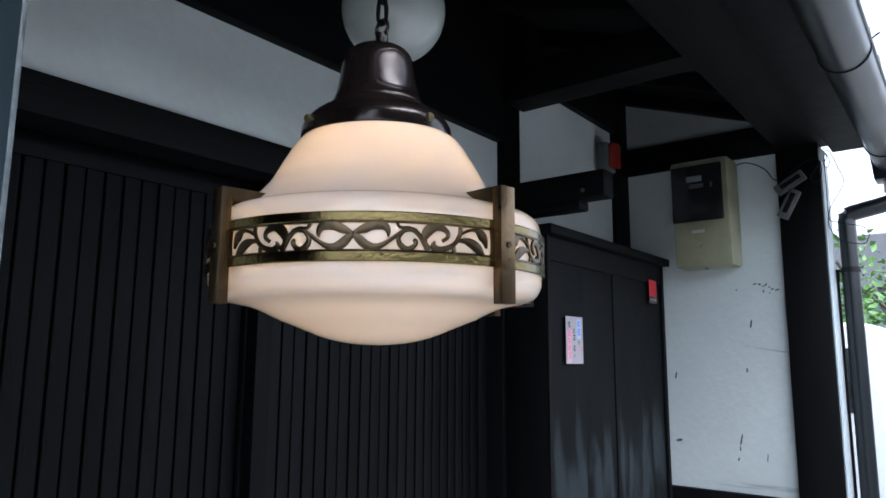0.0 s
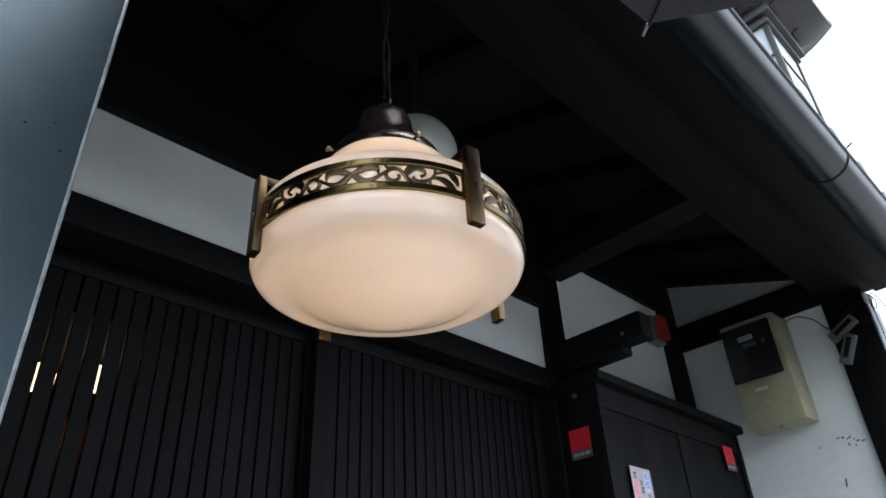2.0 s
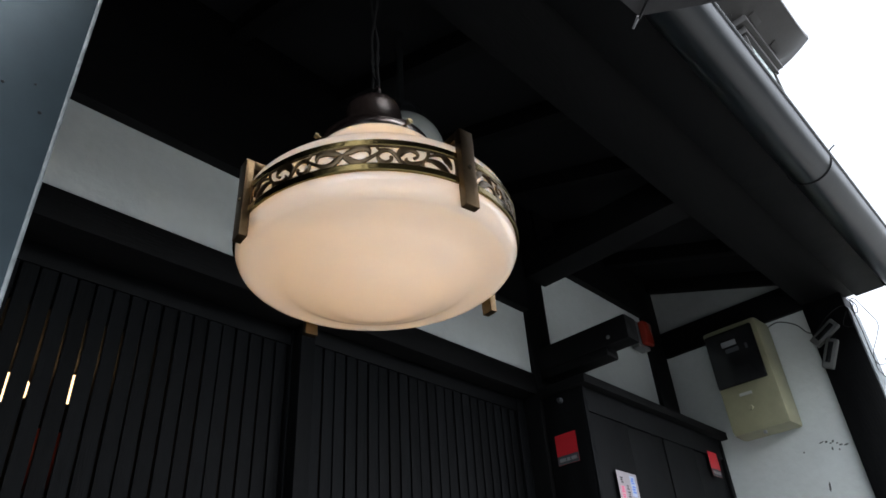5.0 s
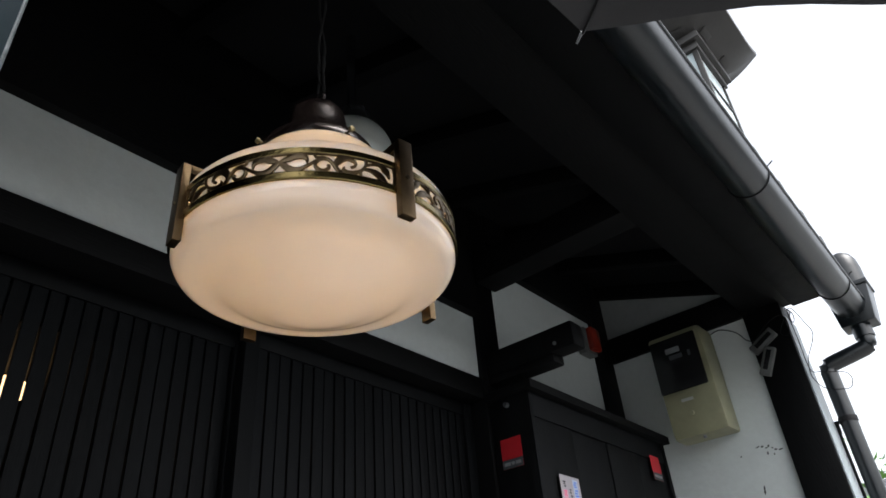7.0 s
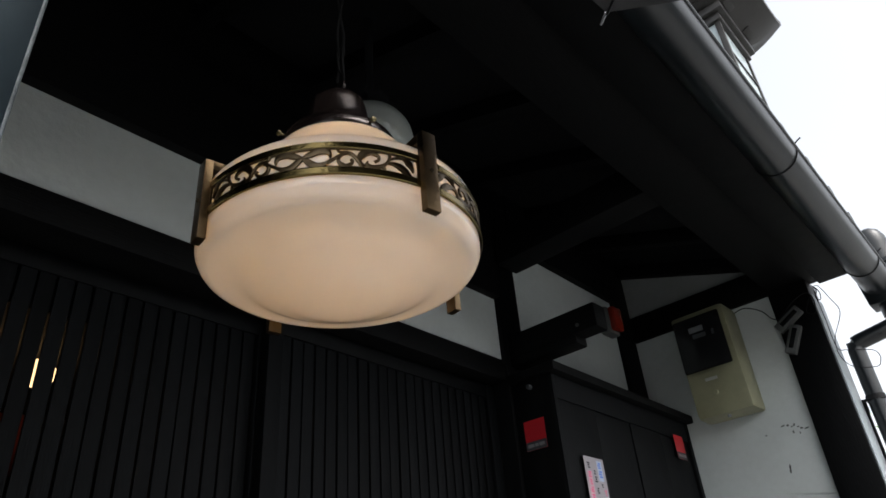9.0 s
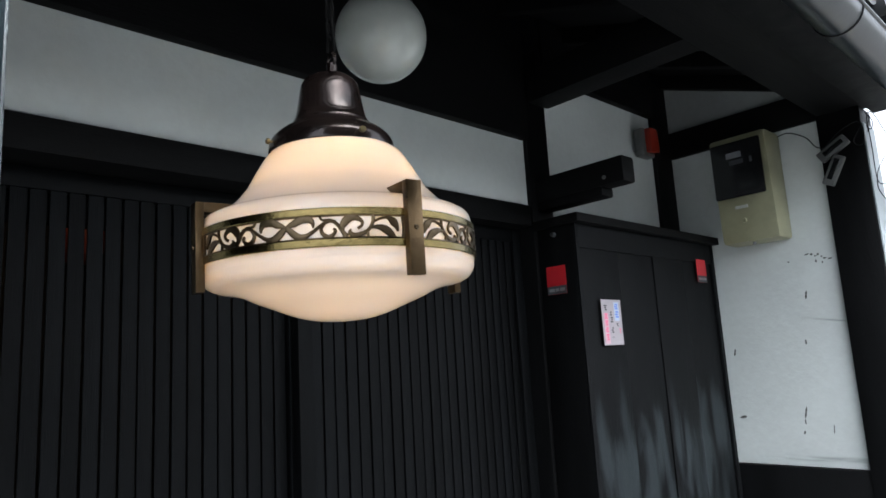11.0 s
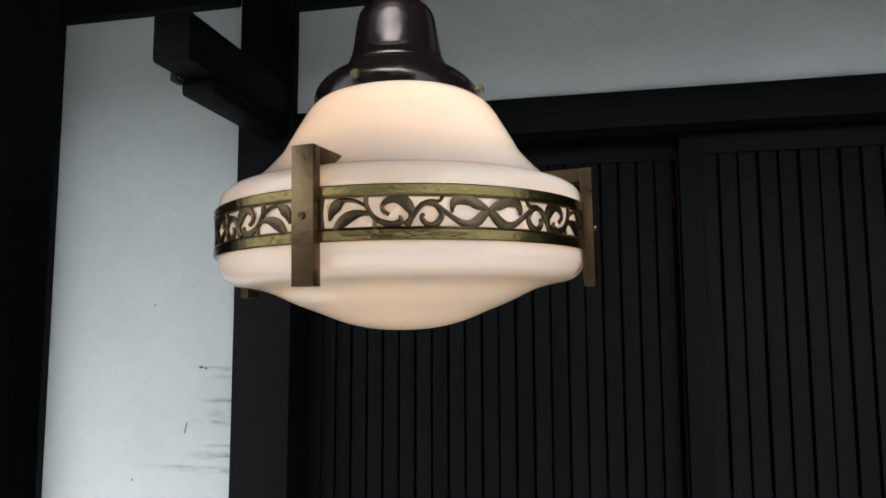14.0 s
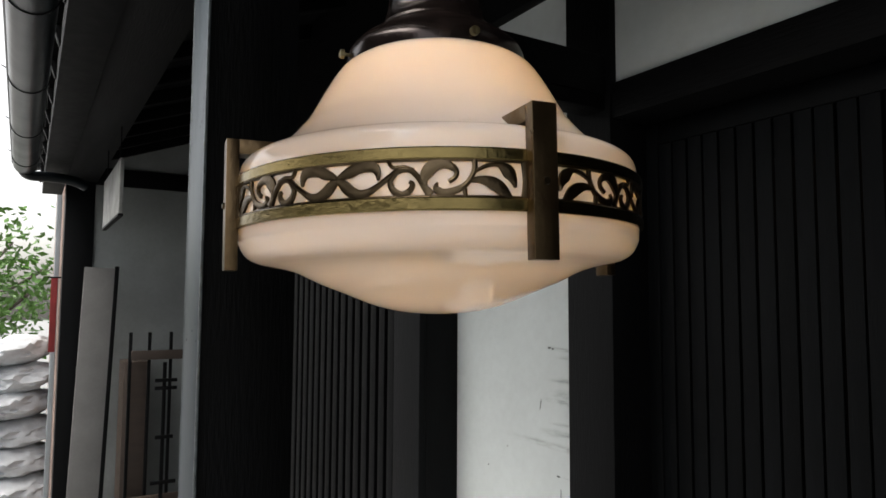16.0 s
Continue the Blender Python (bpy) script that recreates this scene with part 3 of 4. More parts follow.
# ---- bracket arms on the door posts ----
def bracket_arm(y0, y1, reach, up, label):
    arm = thing("bracket_arm", label, "bracket", (FACE + 0.018, (y0 + y1) / 2, up), "bracket arms of the door posts")
    w = (y1 - y0) / 2
    bm = bmesh.new()
    add_box(bm, -0.01, reach, -w, w, 2.100, 2.184, 0.008)
    add_box(bm, -0.01, reach - 0.083, -w + 0.002, w - 0.002, 2.070, 2.102, 0.008)
    part("beam_end", bm, TIMBER_Y, arm)
    return arm


arm_r = bracket_arm(1.958, 2.028, 0.345, 0.034, "black timber bracket arm with a stepped end")
bm = bmesh.new()
add_cyl(bm, (0.275, -0.034, 2.125), (0.275, -0.038, 2.125), 0.0065, n=14)
part("nail_head", bm, DULLPL, arm_r, "bright nail head")
arm_l = bracket_arm(0.161, 0.231, 0.382, 0.0, "black timber bracket arm with a small steel hook")
bm = bmesh.new()
for x0, x1, z0, z1 in ((0.29, 0.33, 2.115, 2.119), (0.29, 0.294, 2.092, 2.119), (0.29, 0.318, 2.092, 2.096), (0.314, 0.318, 2.096, 2.105)):
    add_box(bm, x0, x1, -0.042, -0.03, z0, z1, 0.0005)
part("hook", bm, WIRE, arm_l)


# ---- shutter case beside the doors ----
BOX_F, BOX_L, BOX_R, BOX_T = -1.096, 1.943, 2.915, 2.064
case = thing("shutter_case", "black boarded shutter case, weathered pale towards its foot", "cabinet", (BOX_F, BOX_L, 0))
bw = BOX_R - BOX_L
block_part("side_panel", case, FACE - BOX_F + 0.02, -0.012, 0, 0.02, 0, BOX_T - 0.03, TIMBER, 0.002)
block_part("side_panel", case, FACE - BOX_F + 0.02, -0.012, bw - 0.02, bw, 0, BOX_T - 0.03, TIMBER, 0.002)
block_part("stile", case, -0.012, -0.004, 0, 0.018, 0, BOX_T - 0.03, WORN, 0.002)
block_part("stile", case, -0.012, -0.002, bw - 0.023, bw, 0, BOX_T - 0.03, WORN, 0.002)
block_part("rail", case, -0.012, -0.005, 0.018, bw - 0.023, BOX_T - 0.11, BOX_T - 0.03, WORN, 0.002)
block_part("lid", case, FACE - BOX_F + 0.02, 0.022, -0.02, bw + 0.015, BOX_T - 0.03, BOX_T, TIMBER_Y, 0.004)
n = 4
pw = (bw - 0.041) / n
bm = bmesh.new()
add_box(bm, -0.03, -0.010, -pw / 2 + 0.002, pw / 2 - 0.002, 0, BOX_T - 0.10, 0.003)
plank_me = finish(bm, "plank", WASHED)
for k in range(n):
    ob = part("plank", plank_me, None, case)
    ob.location = (-0.003 * (k % 2), 0.018 + pw * (k + 0.5), 0)
bm = bmesh.new()
add_cyl(bm, (-0.10, 0.001, 1.062), (-0.10, -0.010, 1.062), 0.012, 0.009, n=16)
part("stud", bm, GREYBAR, case, "round grey stud")
bm = bmesh.new()
add_cyl(bm, (-0.089, 0.001, 2.008), (-0.089, -0.014, 2.008), 0.009, 0.007, n=16)
part("stud", bm, GREYBAR, case, "round grey stud")


def sticker(m, label):
    st = thing("sticker", label, "sticker", group="red stickers on the shutter case")
    st.matrix_world = m
    block_part("sheet", st, 0, 0.078, -0.0006, 0, -0.093, 0, RED, 0)
    block_part("strip", st, 0.0005, 0.0775, -0.0011, -0.0005, -0.0925, -0.066, GREYBAR, 0, "grey strip with unreadable print")
    for a, b in ((0.008, 0.030), (0.034, 0.046), (0.050, 0.070)):
        block_part("print_bar", st, a, b, -0.0015, -0.001, -0.084, -0.074, GREYPL, 0)
    return st


sticker(pose(-1.229, BOX_L - 0.0002, 1.903), "small red sticker with a grey strip, on the case's side")
sticker(pose(BOX_F + 0.0002, 2.747, 1.965, 0, 0, 90), "small red sticker with a grey strip, on the case's front")

slip = thing("paper_slip", "white paper slip with pink, blue and black brush writing", "paper")
slip.matrix_world = pose(BOX_F + 0.0004, 2.044, 1.785, 0, 0, 90)
block_part("sheet", slip, 0, 0.115, -0.0005, 0, -0.150, 0, PAPER, 0)
block_part("tint", slip, 0.008, 0.036, -0.0008, -0.0004, -0.146, -0.044, PINKWASH, 0, "pale pink wash")
block_part("tint", slip, 0.072, 0.102, -0.0008, -0.0004, -0.070, -0.008, BLUEWASH, 0, "pale blue wash")
for x, z0, z1, w, m in ((0.014, 0.018, 0.038, 0.016, BLACKINK), (0.013, 0.046, 0.066, 0.018, PINKINK), (0.014, 0.069, 0.088, 0.016, PINKINK), (0.014, 0.092, 0.110, 0.017, PINKINK),
                        (0.015, 0.114, 0.136, 0.016, PINKINK), (0.046, 0.040, 0.054, 0.012, BLACKINK), (0.047, 0.058, 0.078, 0.015, BLACKINK), (0.049, 0.092, 0.112, 0.012, BLACKINK),
                        (0.050, 0.122, 0.128, 0.008, BLACKINK), (0.076, 0.014, 0.034, 0.018, BLUEINK), (0.077, 0.038, 0.062, 0.020, BLUEINK), (0.080, 0.078, 0.090, 0.011, BLACKINK),
                        (0.094, 0.096, 0.114, 0.010, PINKINK)):
    for k in range(3):
        a = z0 + (z1 - z0) * k / 3
        block_part("ink_bar", slip, x + 0.002 * ((k * 7 + int(z0 * 1000)) % 3), x + w - 0.003 * (k % 2), -0.0013, -0.0007, -a - (z1 - z0) * 0.22, -a, m, 0)


# ---- electricity meter on the end wall ----
meter = thing("electricity_meter", "cream plastic electricity meter box with a smoked window", "meter", (-1.022, END_R, 2.016))
bm = bmesh.new()
add_box(bm, 0, 0.234, -0.155, -0.001, -0.004, 0.43, 0.018)
for v in bm.verts:
    if v.co.y < -0.08:
        v.co.y += 0.030 * max(0, (0.17 - v.co.z) / 0.17) + 0.012 * max(0, (v.co.z - 0.38) / 0.05)
        v.co.x += 0.004 if v.co.x < 0.1 else -0.004
part("cover", bm, CREAM, meter)
bm = bmesh.new()
add_box(bm, 0.014, 0.211, -0.1580, -0.150, 0.175, 0.402, 0.007)
part("window", bm, BLACKPL, meter, "smoked black window")
block_part("nameplate", meter, 0.075, 0.135, -0.1590, -0.1578, 0.335, 0.358, GREYPL, 0.001, "pale nameplate behind the window")
block_part("counter", meter, 0.085, 0.140, -0.1590, -0.1578, 0.308, 0.326, GREYBAR, 0.001)
block_part("counter", meter, 0.165, 0.175, -0.1590, -0.1578, 0.305, 0.328, GREYBAR, 0.001)
block_part("label", meter, 0.085, 0.135, -0.1560, -0.1530, 0.128, 0.140, WHITEPL, 0.001, "small white label")
bm = bmesh.new()
add_cyl(bm, (0.112, -0.146, 0.080), (0.112, -0.153, 0.080), 0.010, 0.008, n=18)
part("knob", bm, CREAM, meter)
bm = bmesh.new()
add_cyl(bm, (0.12, -0.10, -0.014), (0.12, -0.10, 0.004), 0.007, n=12)
part("seal", bm, GREYPL, meter)

# ---- red alarm lamp in the corner ----
alarm = thing("alarm_box", "small cream box with a red lens, fixed to the corner post", "alarm", (-1.226, 2.672, 2.418))
block_part("body", alarm, -0.03, 0.012, -0.022, 0.065, 0, 0.120, DULLPL, 0.006)
block_part("lens", alarm, 0.008, 0.040, -0.005, 0.064, 0.012, 0.118, REDLENS, 0.01, "red plastic lens")


# ---- gutter and downpipe ----
GX, GZ, GR = -0.258, 2.402, 0.057
gutter = thing("rain_gutter", "dark grey half-round eaves gutter on wire hooks", "gutter", (GX + 0.010, 0, GZ))
gutter.rotation_euler = (0, 0, 0.009)
bm = bmesh.new()
y0, y1, n = -3.05, 3.05, 18
ang = [math.pi + math.pi * k / n for k in range(n + 1)]
prof = [(GR * math.cos(q), GR * math.sin(q)) for q in ang] + [((GR - 0.003) * math.cos(q), (GR - 0.003) * math.sin(q)) for q in reversed(ang)]
ra, rb = [[bm.verts.new((x, y, z)) for x, z in prof] for y in (y0, y1)]
for k in range(len(prof)):
    bm.faces.new((ra[k], ra[(k + 1) % len(prof)], rb[(k + 1) % len(prof)], rb[k]))
add_cyl(bm, (GR, y0, 0), (GR, y1, 0), 0.0055, n=10)
part("trough", bm, GUTTER, gutter)
hook_pts = [(GR * 1.02 * math.cos(q), 0, GR * 1.02 * math.sin(q)) for q in [math.pi * (0.95 + 1.05 * k / 12) for k in range(13)]]
bm = bmesh.new()
add_tube(bm, hook_pts + [(GR * 1.05, 0, 0.012), (GR * 1.35, 0, 0.022)], 0.0022, 6, 2)
hook_me = finish(bm, "hook", WIRE)
for y in (2.82, 1.938, 1.04, 0.14, -0.60, -1.33, -2.06, -2.8):
    ob = part("hook", hook_me, None, gutter)
    ob.location = (0, y, 0)

bm = bmesh.new()
add_tube(bm, [(0, -3.02, 0.0), (0.006, -3.06, -0.035), (-0.03, -3.09, -0.055), (-0.12, -3.12, -0.050), (-0.24, -3.16, -0.055), (-0.30, -3.20, -0.075)], 0.028, 14, 6)
part("outlet_elbow", bm, GUTTER, gutter, "curved gutter outlet")
pipe = thing("downpipe", "dark grey downpipe with a funnel head and an offset elbow", "pipe", (-0.422, 3.085, 0))
bm = bmesh.new()
add_lathe(bm, [(0, 2.655), (0.022, 2.650), (0.042, 2.634), (0.054, 2.606), (0.058, 2.57), (0.058, 2.46), (0, 2.46)], 28)
bmesh.ops.translate(bm, verts=bm.verts, vec=(0.178, 0.045, 0.0))
part("end_hood", bm, GUTTER, pipe, "rounded gutter end hood")
bm = bmesh.new()
add_box(bm, 0.078, 0.236, -0.035, 0.095, 2.322, 2.470, 0.008)
for v in bm.verts:
    if v.co.z < 2.36:
        v.co.x = 0.152 + (v.co.x - 0.157) * 0.80
        v.co.y = 0.03 + (v.co.y - 0.03) * 0.80
part("funnel", bm, GUTTER, pipe)
block_part("rim", pipe, 0.072, 0.242, -0.041, 0.101, 2.466, 2.484, GUTTER, 0.003)
bm = bmesh.new()
add_cyl(bm, (0.150, 0.02, 2.275), (0.150, 0.02, 2.325), 0.036, n=20)
part("socket", bm, GUTTER, pipe)
bm = bmesh.new()
add_tube(bm, [(0.150, 0.02, 2.33), (0.150, 0.02, 2.266), (0.146, 0.02, 2.248), (0.130, 0.018, 2.236), (0.010, 0.002, 2.209), (-0.008, 0.0, 2.199), (-0.014, 0.0, 2.178), (-0.015, 0.0, 1.95)], 0.031, 18, 2)
part("elbow", bm, GUTTER, pipe)
bm = bmesh.new()
add_cyl(bm, (-0.015, 0, 0.0), (-0.015, 0, 2.02), 0.0305, n=20)
part("shaft", bm, GUTTER, pipe)
for z in (1.98, 0.9):
    bm = bmesh.new()
    add_cyl(bm, (-0.015, 0, z), (-0.015, 0, z + 0.02), 0.034, n=20)
    add_box(bm, -0.10, -0.03, -0.006, 0.006, z + 0.004, z + 0.014)
    part("bracket", bm, WIRE, pipe)
thin = thing("conduit_pipe", "thin black conduit pipe beside the downpipe", "pipe", (-0.492, 3.10, 0))
bm = bmesh.new()
add_cyl(bm, (0, 0, 0), (0, 0, 1.97), 0.014, n=14)
part("tube", bm, WIRE, thin)
bm = bmesh.new()
add_cyl(bm, (0, 0, 1.95), (0, 0, 1.985), 0.017, n=14)
part("end_cap", bm, WIRE, thin)
# pale strip paints the sky light on the black post's street face
block("post_lit_face", -0.4918, -0.4860, END_R - 0.014, END_R + 0.12, 0, 2.40, GREYWALL, "blue-grey strip standing for the porch post's sky-lit street side", "trim", 0.002)

# ---- porcelain clips and loose wires on the porch post ----
for x, y, z, r in ((-0.602, END_R - 0.035, 2.240, 28), (-0.594, END_R - 0.035, 2.322, 60)):
    ins = thing("cable_clip", "white plastic cable clip on the porch post", "clip", (x, y, z), "cable clips")
    ins.rotation_euler = (0, radians(r), 0)
    bm = bmesh.new()
    add_box(bm, -0.021, 0.021, -0.012, 0.014, -0.058, 0.058, 0.006)
    part("body", bm, DULLPL, ins)
    block_part("slot", ins, -0.009, 0.009, -0.0135, -0.0125, -0.036, 0.044, BLACKPL, 0.001)


def loose_wire(pts, r, label):
    w = thing("loose_wire", label, "wire", pts[0])
    bm = bmesh.new()
    add_tube(bm, [tuple(Vector(p) - Vector(pts[0])) for p in pts], r, 6, 6)
    part("strand", bm, WIRE, w)


Y = END_R - 0.045
loose_wire([(-0.80, END_R - 0.01, 2.43), (-0.74, Y, 2.425), (-0.68, Y, 2.39), (-0.65, Y, 2.345), (-0.62, Y, 2.33)], 0.0022, "thin black wire from the meter to the post")
loose_wire([(-0.62, Y, 2.33), (-0.56, Y, 2.38), (-0.50, Y, 2.40), (-0.482, Y, 2.36), (-0.495, Y, 2.31), (-0.52, Y, 2.33), (-0.488, Y, 2.38)], 0.002, "coiled black wire at the post head")
Y = END_R + 0.025
loose_wire([(-0.482, Y, 2.440), (-0.462, Y, 2.438), (-0.438, Y, 2.372), (-0.424, Y, 2.309), (-0.472, Y, 2.223), (-0.482, Y, 2.181)], 0.0016, "thin slack wire beside the post")
loose_wire([(-0.482, Y, 2.40), (-0.481, Y, 2.30), (-0.480, Y, 2.182), (-0.449, Y, 2.161), (-0.376, Y, 2.137), (-0.358, Y, 2.115), (-0.360, Y, 2.092), (-0.380, Y, 2.073), (-0.452, Y, 2.096), (-0.480, Y, 2.144),
            (-0.482, Y, 2.182)], 0.0016, "looped slack wire beside the post")
loose_wire([(-0.480, Y - 0.03, 2.44), (-0.468, Y - 0.03, 2.41), (-0.480, Y - 0.03, 2.385), (-0.466, Y - 0.03, 2.37), (-0.460, Y - 0.03, 2.40), (-0.474, Y - 0.03, 2.425), (-0.478, Y - 0.03, 2.36)], 0.0018, "small tangle of black wire at the post head")

# ---- scuffs on the plaster ----
def smear_material(name, color, most):
    """A soft grey smear that thins out towards its far end and its edges."""
    m = mat(name, color, 0.9, vary=0.3, scale=30, bump=0)
    n, l = m.node_tree.nodes, m.node_tree.links
    tc = n.new("ShaderNodeTexCoord")
    sep = n.new("ShaderNodeSeparateXYZ")
    l.new(tc.outputs["UV"], sep.inputs[0])
    across = n.new("ShaderNodeMapRange")
    across.interpolation_type = "SMOOTHSTEP"
    dist = n.new("ShaderNodeMath")
    dist.operation = "ABSOLUTE"
    off = n.new("ShaderNodeMath")
    off.operation = "SUBTRACT"
    off.inputs[1].default_value = 0.5
    l.new(sep.outputs["Y"], off.inputs[0])
    l.new(off.outputs[0], dist.inputs[0])
    across.inputs["From Min"].default_value, across.inputs["From Max"].default_value = 0.5, 0.05
    l.new(dist.outputs[0], across.inputs["Value"])
    along = n.new("ShaderNodeMapRange")
    along.interpolation_type = "SMOOTHSTEP"
    along.inputs["From Min"].default_value, along.inputs["From Max"].default_value = 0.0, 0.8
    l.new(sep.outputs["X"], along.inputs["Value"])
    grain = n.new("ShaderNodeTexNoise")
    grain.inputs["Scale"].default_value, grain.inputs["Detail"].default_value = 9, 5
    mp = n.new("ShaderNodeMapping")
    mp.inputs["Scale"].default_value = (1, 2, 14)
    l.new(tc.outputs["Object"], mp.inputs["Vector"])
    l.new(mp.outputs[0], grain.inputs["Vector"])
    rough = n.new("ShaderNodeMapRange")
    rough.inputs["From Min"].default_value, rough.inputs["From Max"].default_value = 0.35, 0.68
    rough.inputs["To Max"].default_value = most
    l.new(grain.outputs["Fac"], rough.inputs["Value"])
    one = n.new("ShaderNodeMath")
    one.operation = "MULTIPLY"
    l.new(across.outputs[0], one.inputs[0])
    l.new(along.outputs[0], one.inputs[1])
    two = n.new("ShaderNodeMath")
    two.operation = "MULTIPLY"
    l.new(one.outputs[0], two.inputs[0])
    l.new(rough.outputs[0], two.inputs[1])
    l.new(two.outputs[0], n["Principled BSDF"].inputs["Alpha"])
    return m


SMEAR = smear_material("soft_grey_smear", (0.17, 0.18, 0.18), 0.45)
TICK = mat("dark_scratch", (0.10, 0.105, 0.10), 0.9, vary=0.4, scale=40, bump=0)


def smear(wall, origin, along, height, slope=0.0, material=SMEAR):
    """A thin film on the plaster: origin is its far end's middle; along is a vector in the wall's plane."""
    o, a = Vector(origin), Vector(along)
    out = Vector((0.0007, 0, 0)) if abs(a.x) < 1e-6 else Vector((0, -0.0007, 0))
    bm = bmesh.new()
    uv = bm.loops.layers.uv.new("UVMap")
    cols = []
    for k in range(9):
        q = o + out + a * k / 8 + Vector((0, 0, slope * k / 8))
        cols.append((bm.verts.new(q - Vector((0, 0, height / 2))), bm.verts.new(q + Vector((0, 0, height / 2)))))
    for k in range(8):
        face = bm.faces.new((cols[k][0], cols[k + 1][0], cols[k + 1][1], cols[k][1]))
        for loop, (u, v) in zip(face.loops, ((k / 8, 0), ((k + 1) / 8, 0), ((k + 1) / 8, 1), (k / 8, 1))):
            loop[uv].uv = (u, v)
    me = bpy.data.meshes.new("smear")
    bm.to_mesh(me)
    bm.free()
    me.materials.append(material)
    part("smear", me, None, wall)


def tick(wall, x, y, z, w, h, lean, normal):
    """A short dark scratch with tapered ends."""
    bm = bmesh.new()
    pts = []
    for k, f in ((0, 0.15), (1, 1.0), (2, 0.7), (3, 0.9), (4, 0.1)):
        q = (k / 4 - 0.5)
        pts.append((q * lean, q * h, w * f / 2))
    rows = []
    for a, b, c in pts:
        if normal == "x":
            rows.append((bm.verts.new((x + 0.0009, y + a - c, z + b)), bm.verts.new((x + 0.0009, y + a + c, z + b))))
        else:
            rows.append((bm.verts.new((x + a - c, y - 0.0009, z + b)), bm.verts.new((x + a + c, y - 0.0009, z + b))))
    for a, b in zip(rows, rows[1:]):
        bm.faces.new((a[0], a[1], b[1], b[0]))
    part("scratch", bm, TICK, wall, smooth=False)


west, north = bpy.data.objects["wall_west"], bpy.data.objects["wall_north"]
for z, length, height, slope in ((1.577, 0.125, 0.014, -0.006), (1.505, 0.095, 0.016, 0.0), (1.462, 0.110, 0.018, -0.006), (1.474, 0.080, 0.030, 0.0),
                                 (1.410, 0.090, 0.012, 0.0), (1.385, 0.135, 0.024, 0.004), (1.388, 0.075, 0.014, 0.002), (1.36, 0.26, 0.02, 0.0), (1.555, 0.06, 0.012, 0.0), (1.299, 0.045, 0.008, 0.0)):
    smear(west, (FACE, 0.102 - length, z), (0, length, 0), height, slope)
for y, z, w, h, lean in ((-0.004, 1.445, 0.0035, 0.028, 0.006), (0.028, 1.575, 0.012, 0.005, 0.004), (0.040, 1.573, 0.008, 0.004, 0.0), (0.056, 1.297, 0.014, 0.004, 0.0), (0.064, 1.262, 0.003, 0.022, 0.0),
                         (-0.13, 1.33, 0.004, 0.005, 0.0), (-0.09, 1.71, 0.004, 0.004, 0.0), (0.03, 1.24, 0.003, 0.012, 0.002), (-0.21, 1.27, 0.005, 0.004, 0.0)):
    tick(west, FACE, y, z, w, h, lean, "x")
# end wall: peeling flecks under the meter, a long scratch and drips
for x, z, w, h, lean in ((-0.752, 1.945, 0.016, 0.006, 0.010), (-0.735, 1.943, 0.012, 0.008, 0.0), (-0.722, 1.935, 0.010, 0.005, 0.0), (-0.712, 1.940, 0.009, 0.010, 0.004), (-0.700, 1.930, 0.010, 0.005, 0.0),
                         (-0.690, 1.922, 0.014, 0.006, 0.0), (-0.672, 1.918, 0.018, 0.006, 0.008), (-0.722, 1.915, 0.007, 0.012, 0.0), (-0.700, 1.907, 0.006, 0.008, 0.0), (-0.822, 1.925, 0.008, 0.006, 0.0),
                         (-0.775, 1.79, 0.008, 0.034, 0.006), (-0.80, 1.61, 0.007, 0.020, 0.0), (-0.836, 1.345, 0.008, 0.045, 0.010), (-0.842, 1.31, 0.006, 0.020, 0.0), (-0.850, 1.27, 0.008, 0.014, 0.004),
                         (-0.745, 1.285, 0.004, 0.035, 0.004), (-0.62, 1.20, 0.006, 0.008, 0.0), (-1.078, 1.325, 0.028, 0.012, 0.010), (-1.080, 1.585, 0.008, 0.030, 0.006)):
    tick(north, x, END_R, z, w, h, lean, "y")
smear(north, (-0.865, END_R, 1.716), (0.225, 0, 0), 0.014, -0.040)
smear(north, (-1.085, END_R, 1.172), (0.46, 0, 0), 0.03, 0.004)
smear(north, (-1.10, END_R, 1.322), (0.035, 0, 0), 0.03, 0.0)

# ---- lit lamps and a red panel in the room behind the lattice ----
for y, z in ((1.030, 2.71), (1.320, 2.77)):
    il = thing("indoor_lamp", "small lit warm lamp in the dark room", "lamp", (-3.9, y, z), "lamps behind the lattice")
    bm = bmesh.new()
    add_lathe(bm, [(0, -0.08), (0.045, -0.074), (0.076, -0.04), (0.078, 0.026), (0.05, 0.058), (0.018, 0.064), (0, 0.064)], 20)
    part("bulb", bm, BULB, il, "glowing shade")
    bm = bmesh.new()
    add_cyl(bm, (0, 0, 0.06), (0, 0, 0.09), 0.014, n=12)
    add_cyl(bm, (0, 0, 0.09), (0, 0, 2.9 - z), 0.003, n=8)
    part("holder", bm, BLACKPL, il)
rl = thing("red_lantern", "dim red paper lantern far back in the room", "lantern", (-4.50, 1.415, 2.54))
bm = bmesh.new()
add_lathe(bm, [(0, -0.17), (0.08, -0.165), (0.135, -0.10), (0.15, 0.0), (0.135, 0.10), (0.08, 0.165), (0, 0.17)], 24)
part("paper_body", bm, REDGLOW, rl, "dimly glowing red paper")
bm = bmesh.new()
add_cyl(bm, (0, 0, 0.162), (0, 0, 0.185), 0.075, n=16)
add_cyl(bm, (0, 0, 0.185), (0, 0, 2.9 - 2.54), 0.003, n=8)
part("cap_ring", bm, BLACKPL, rl)

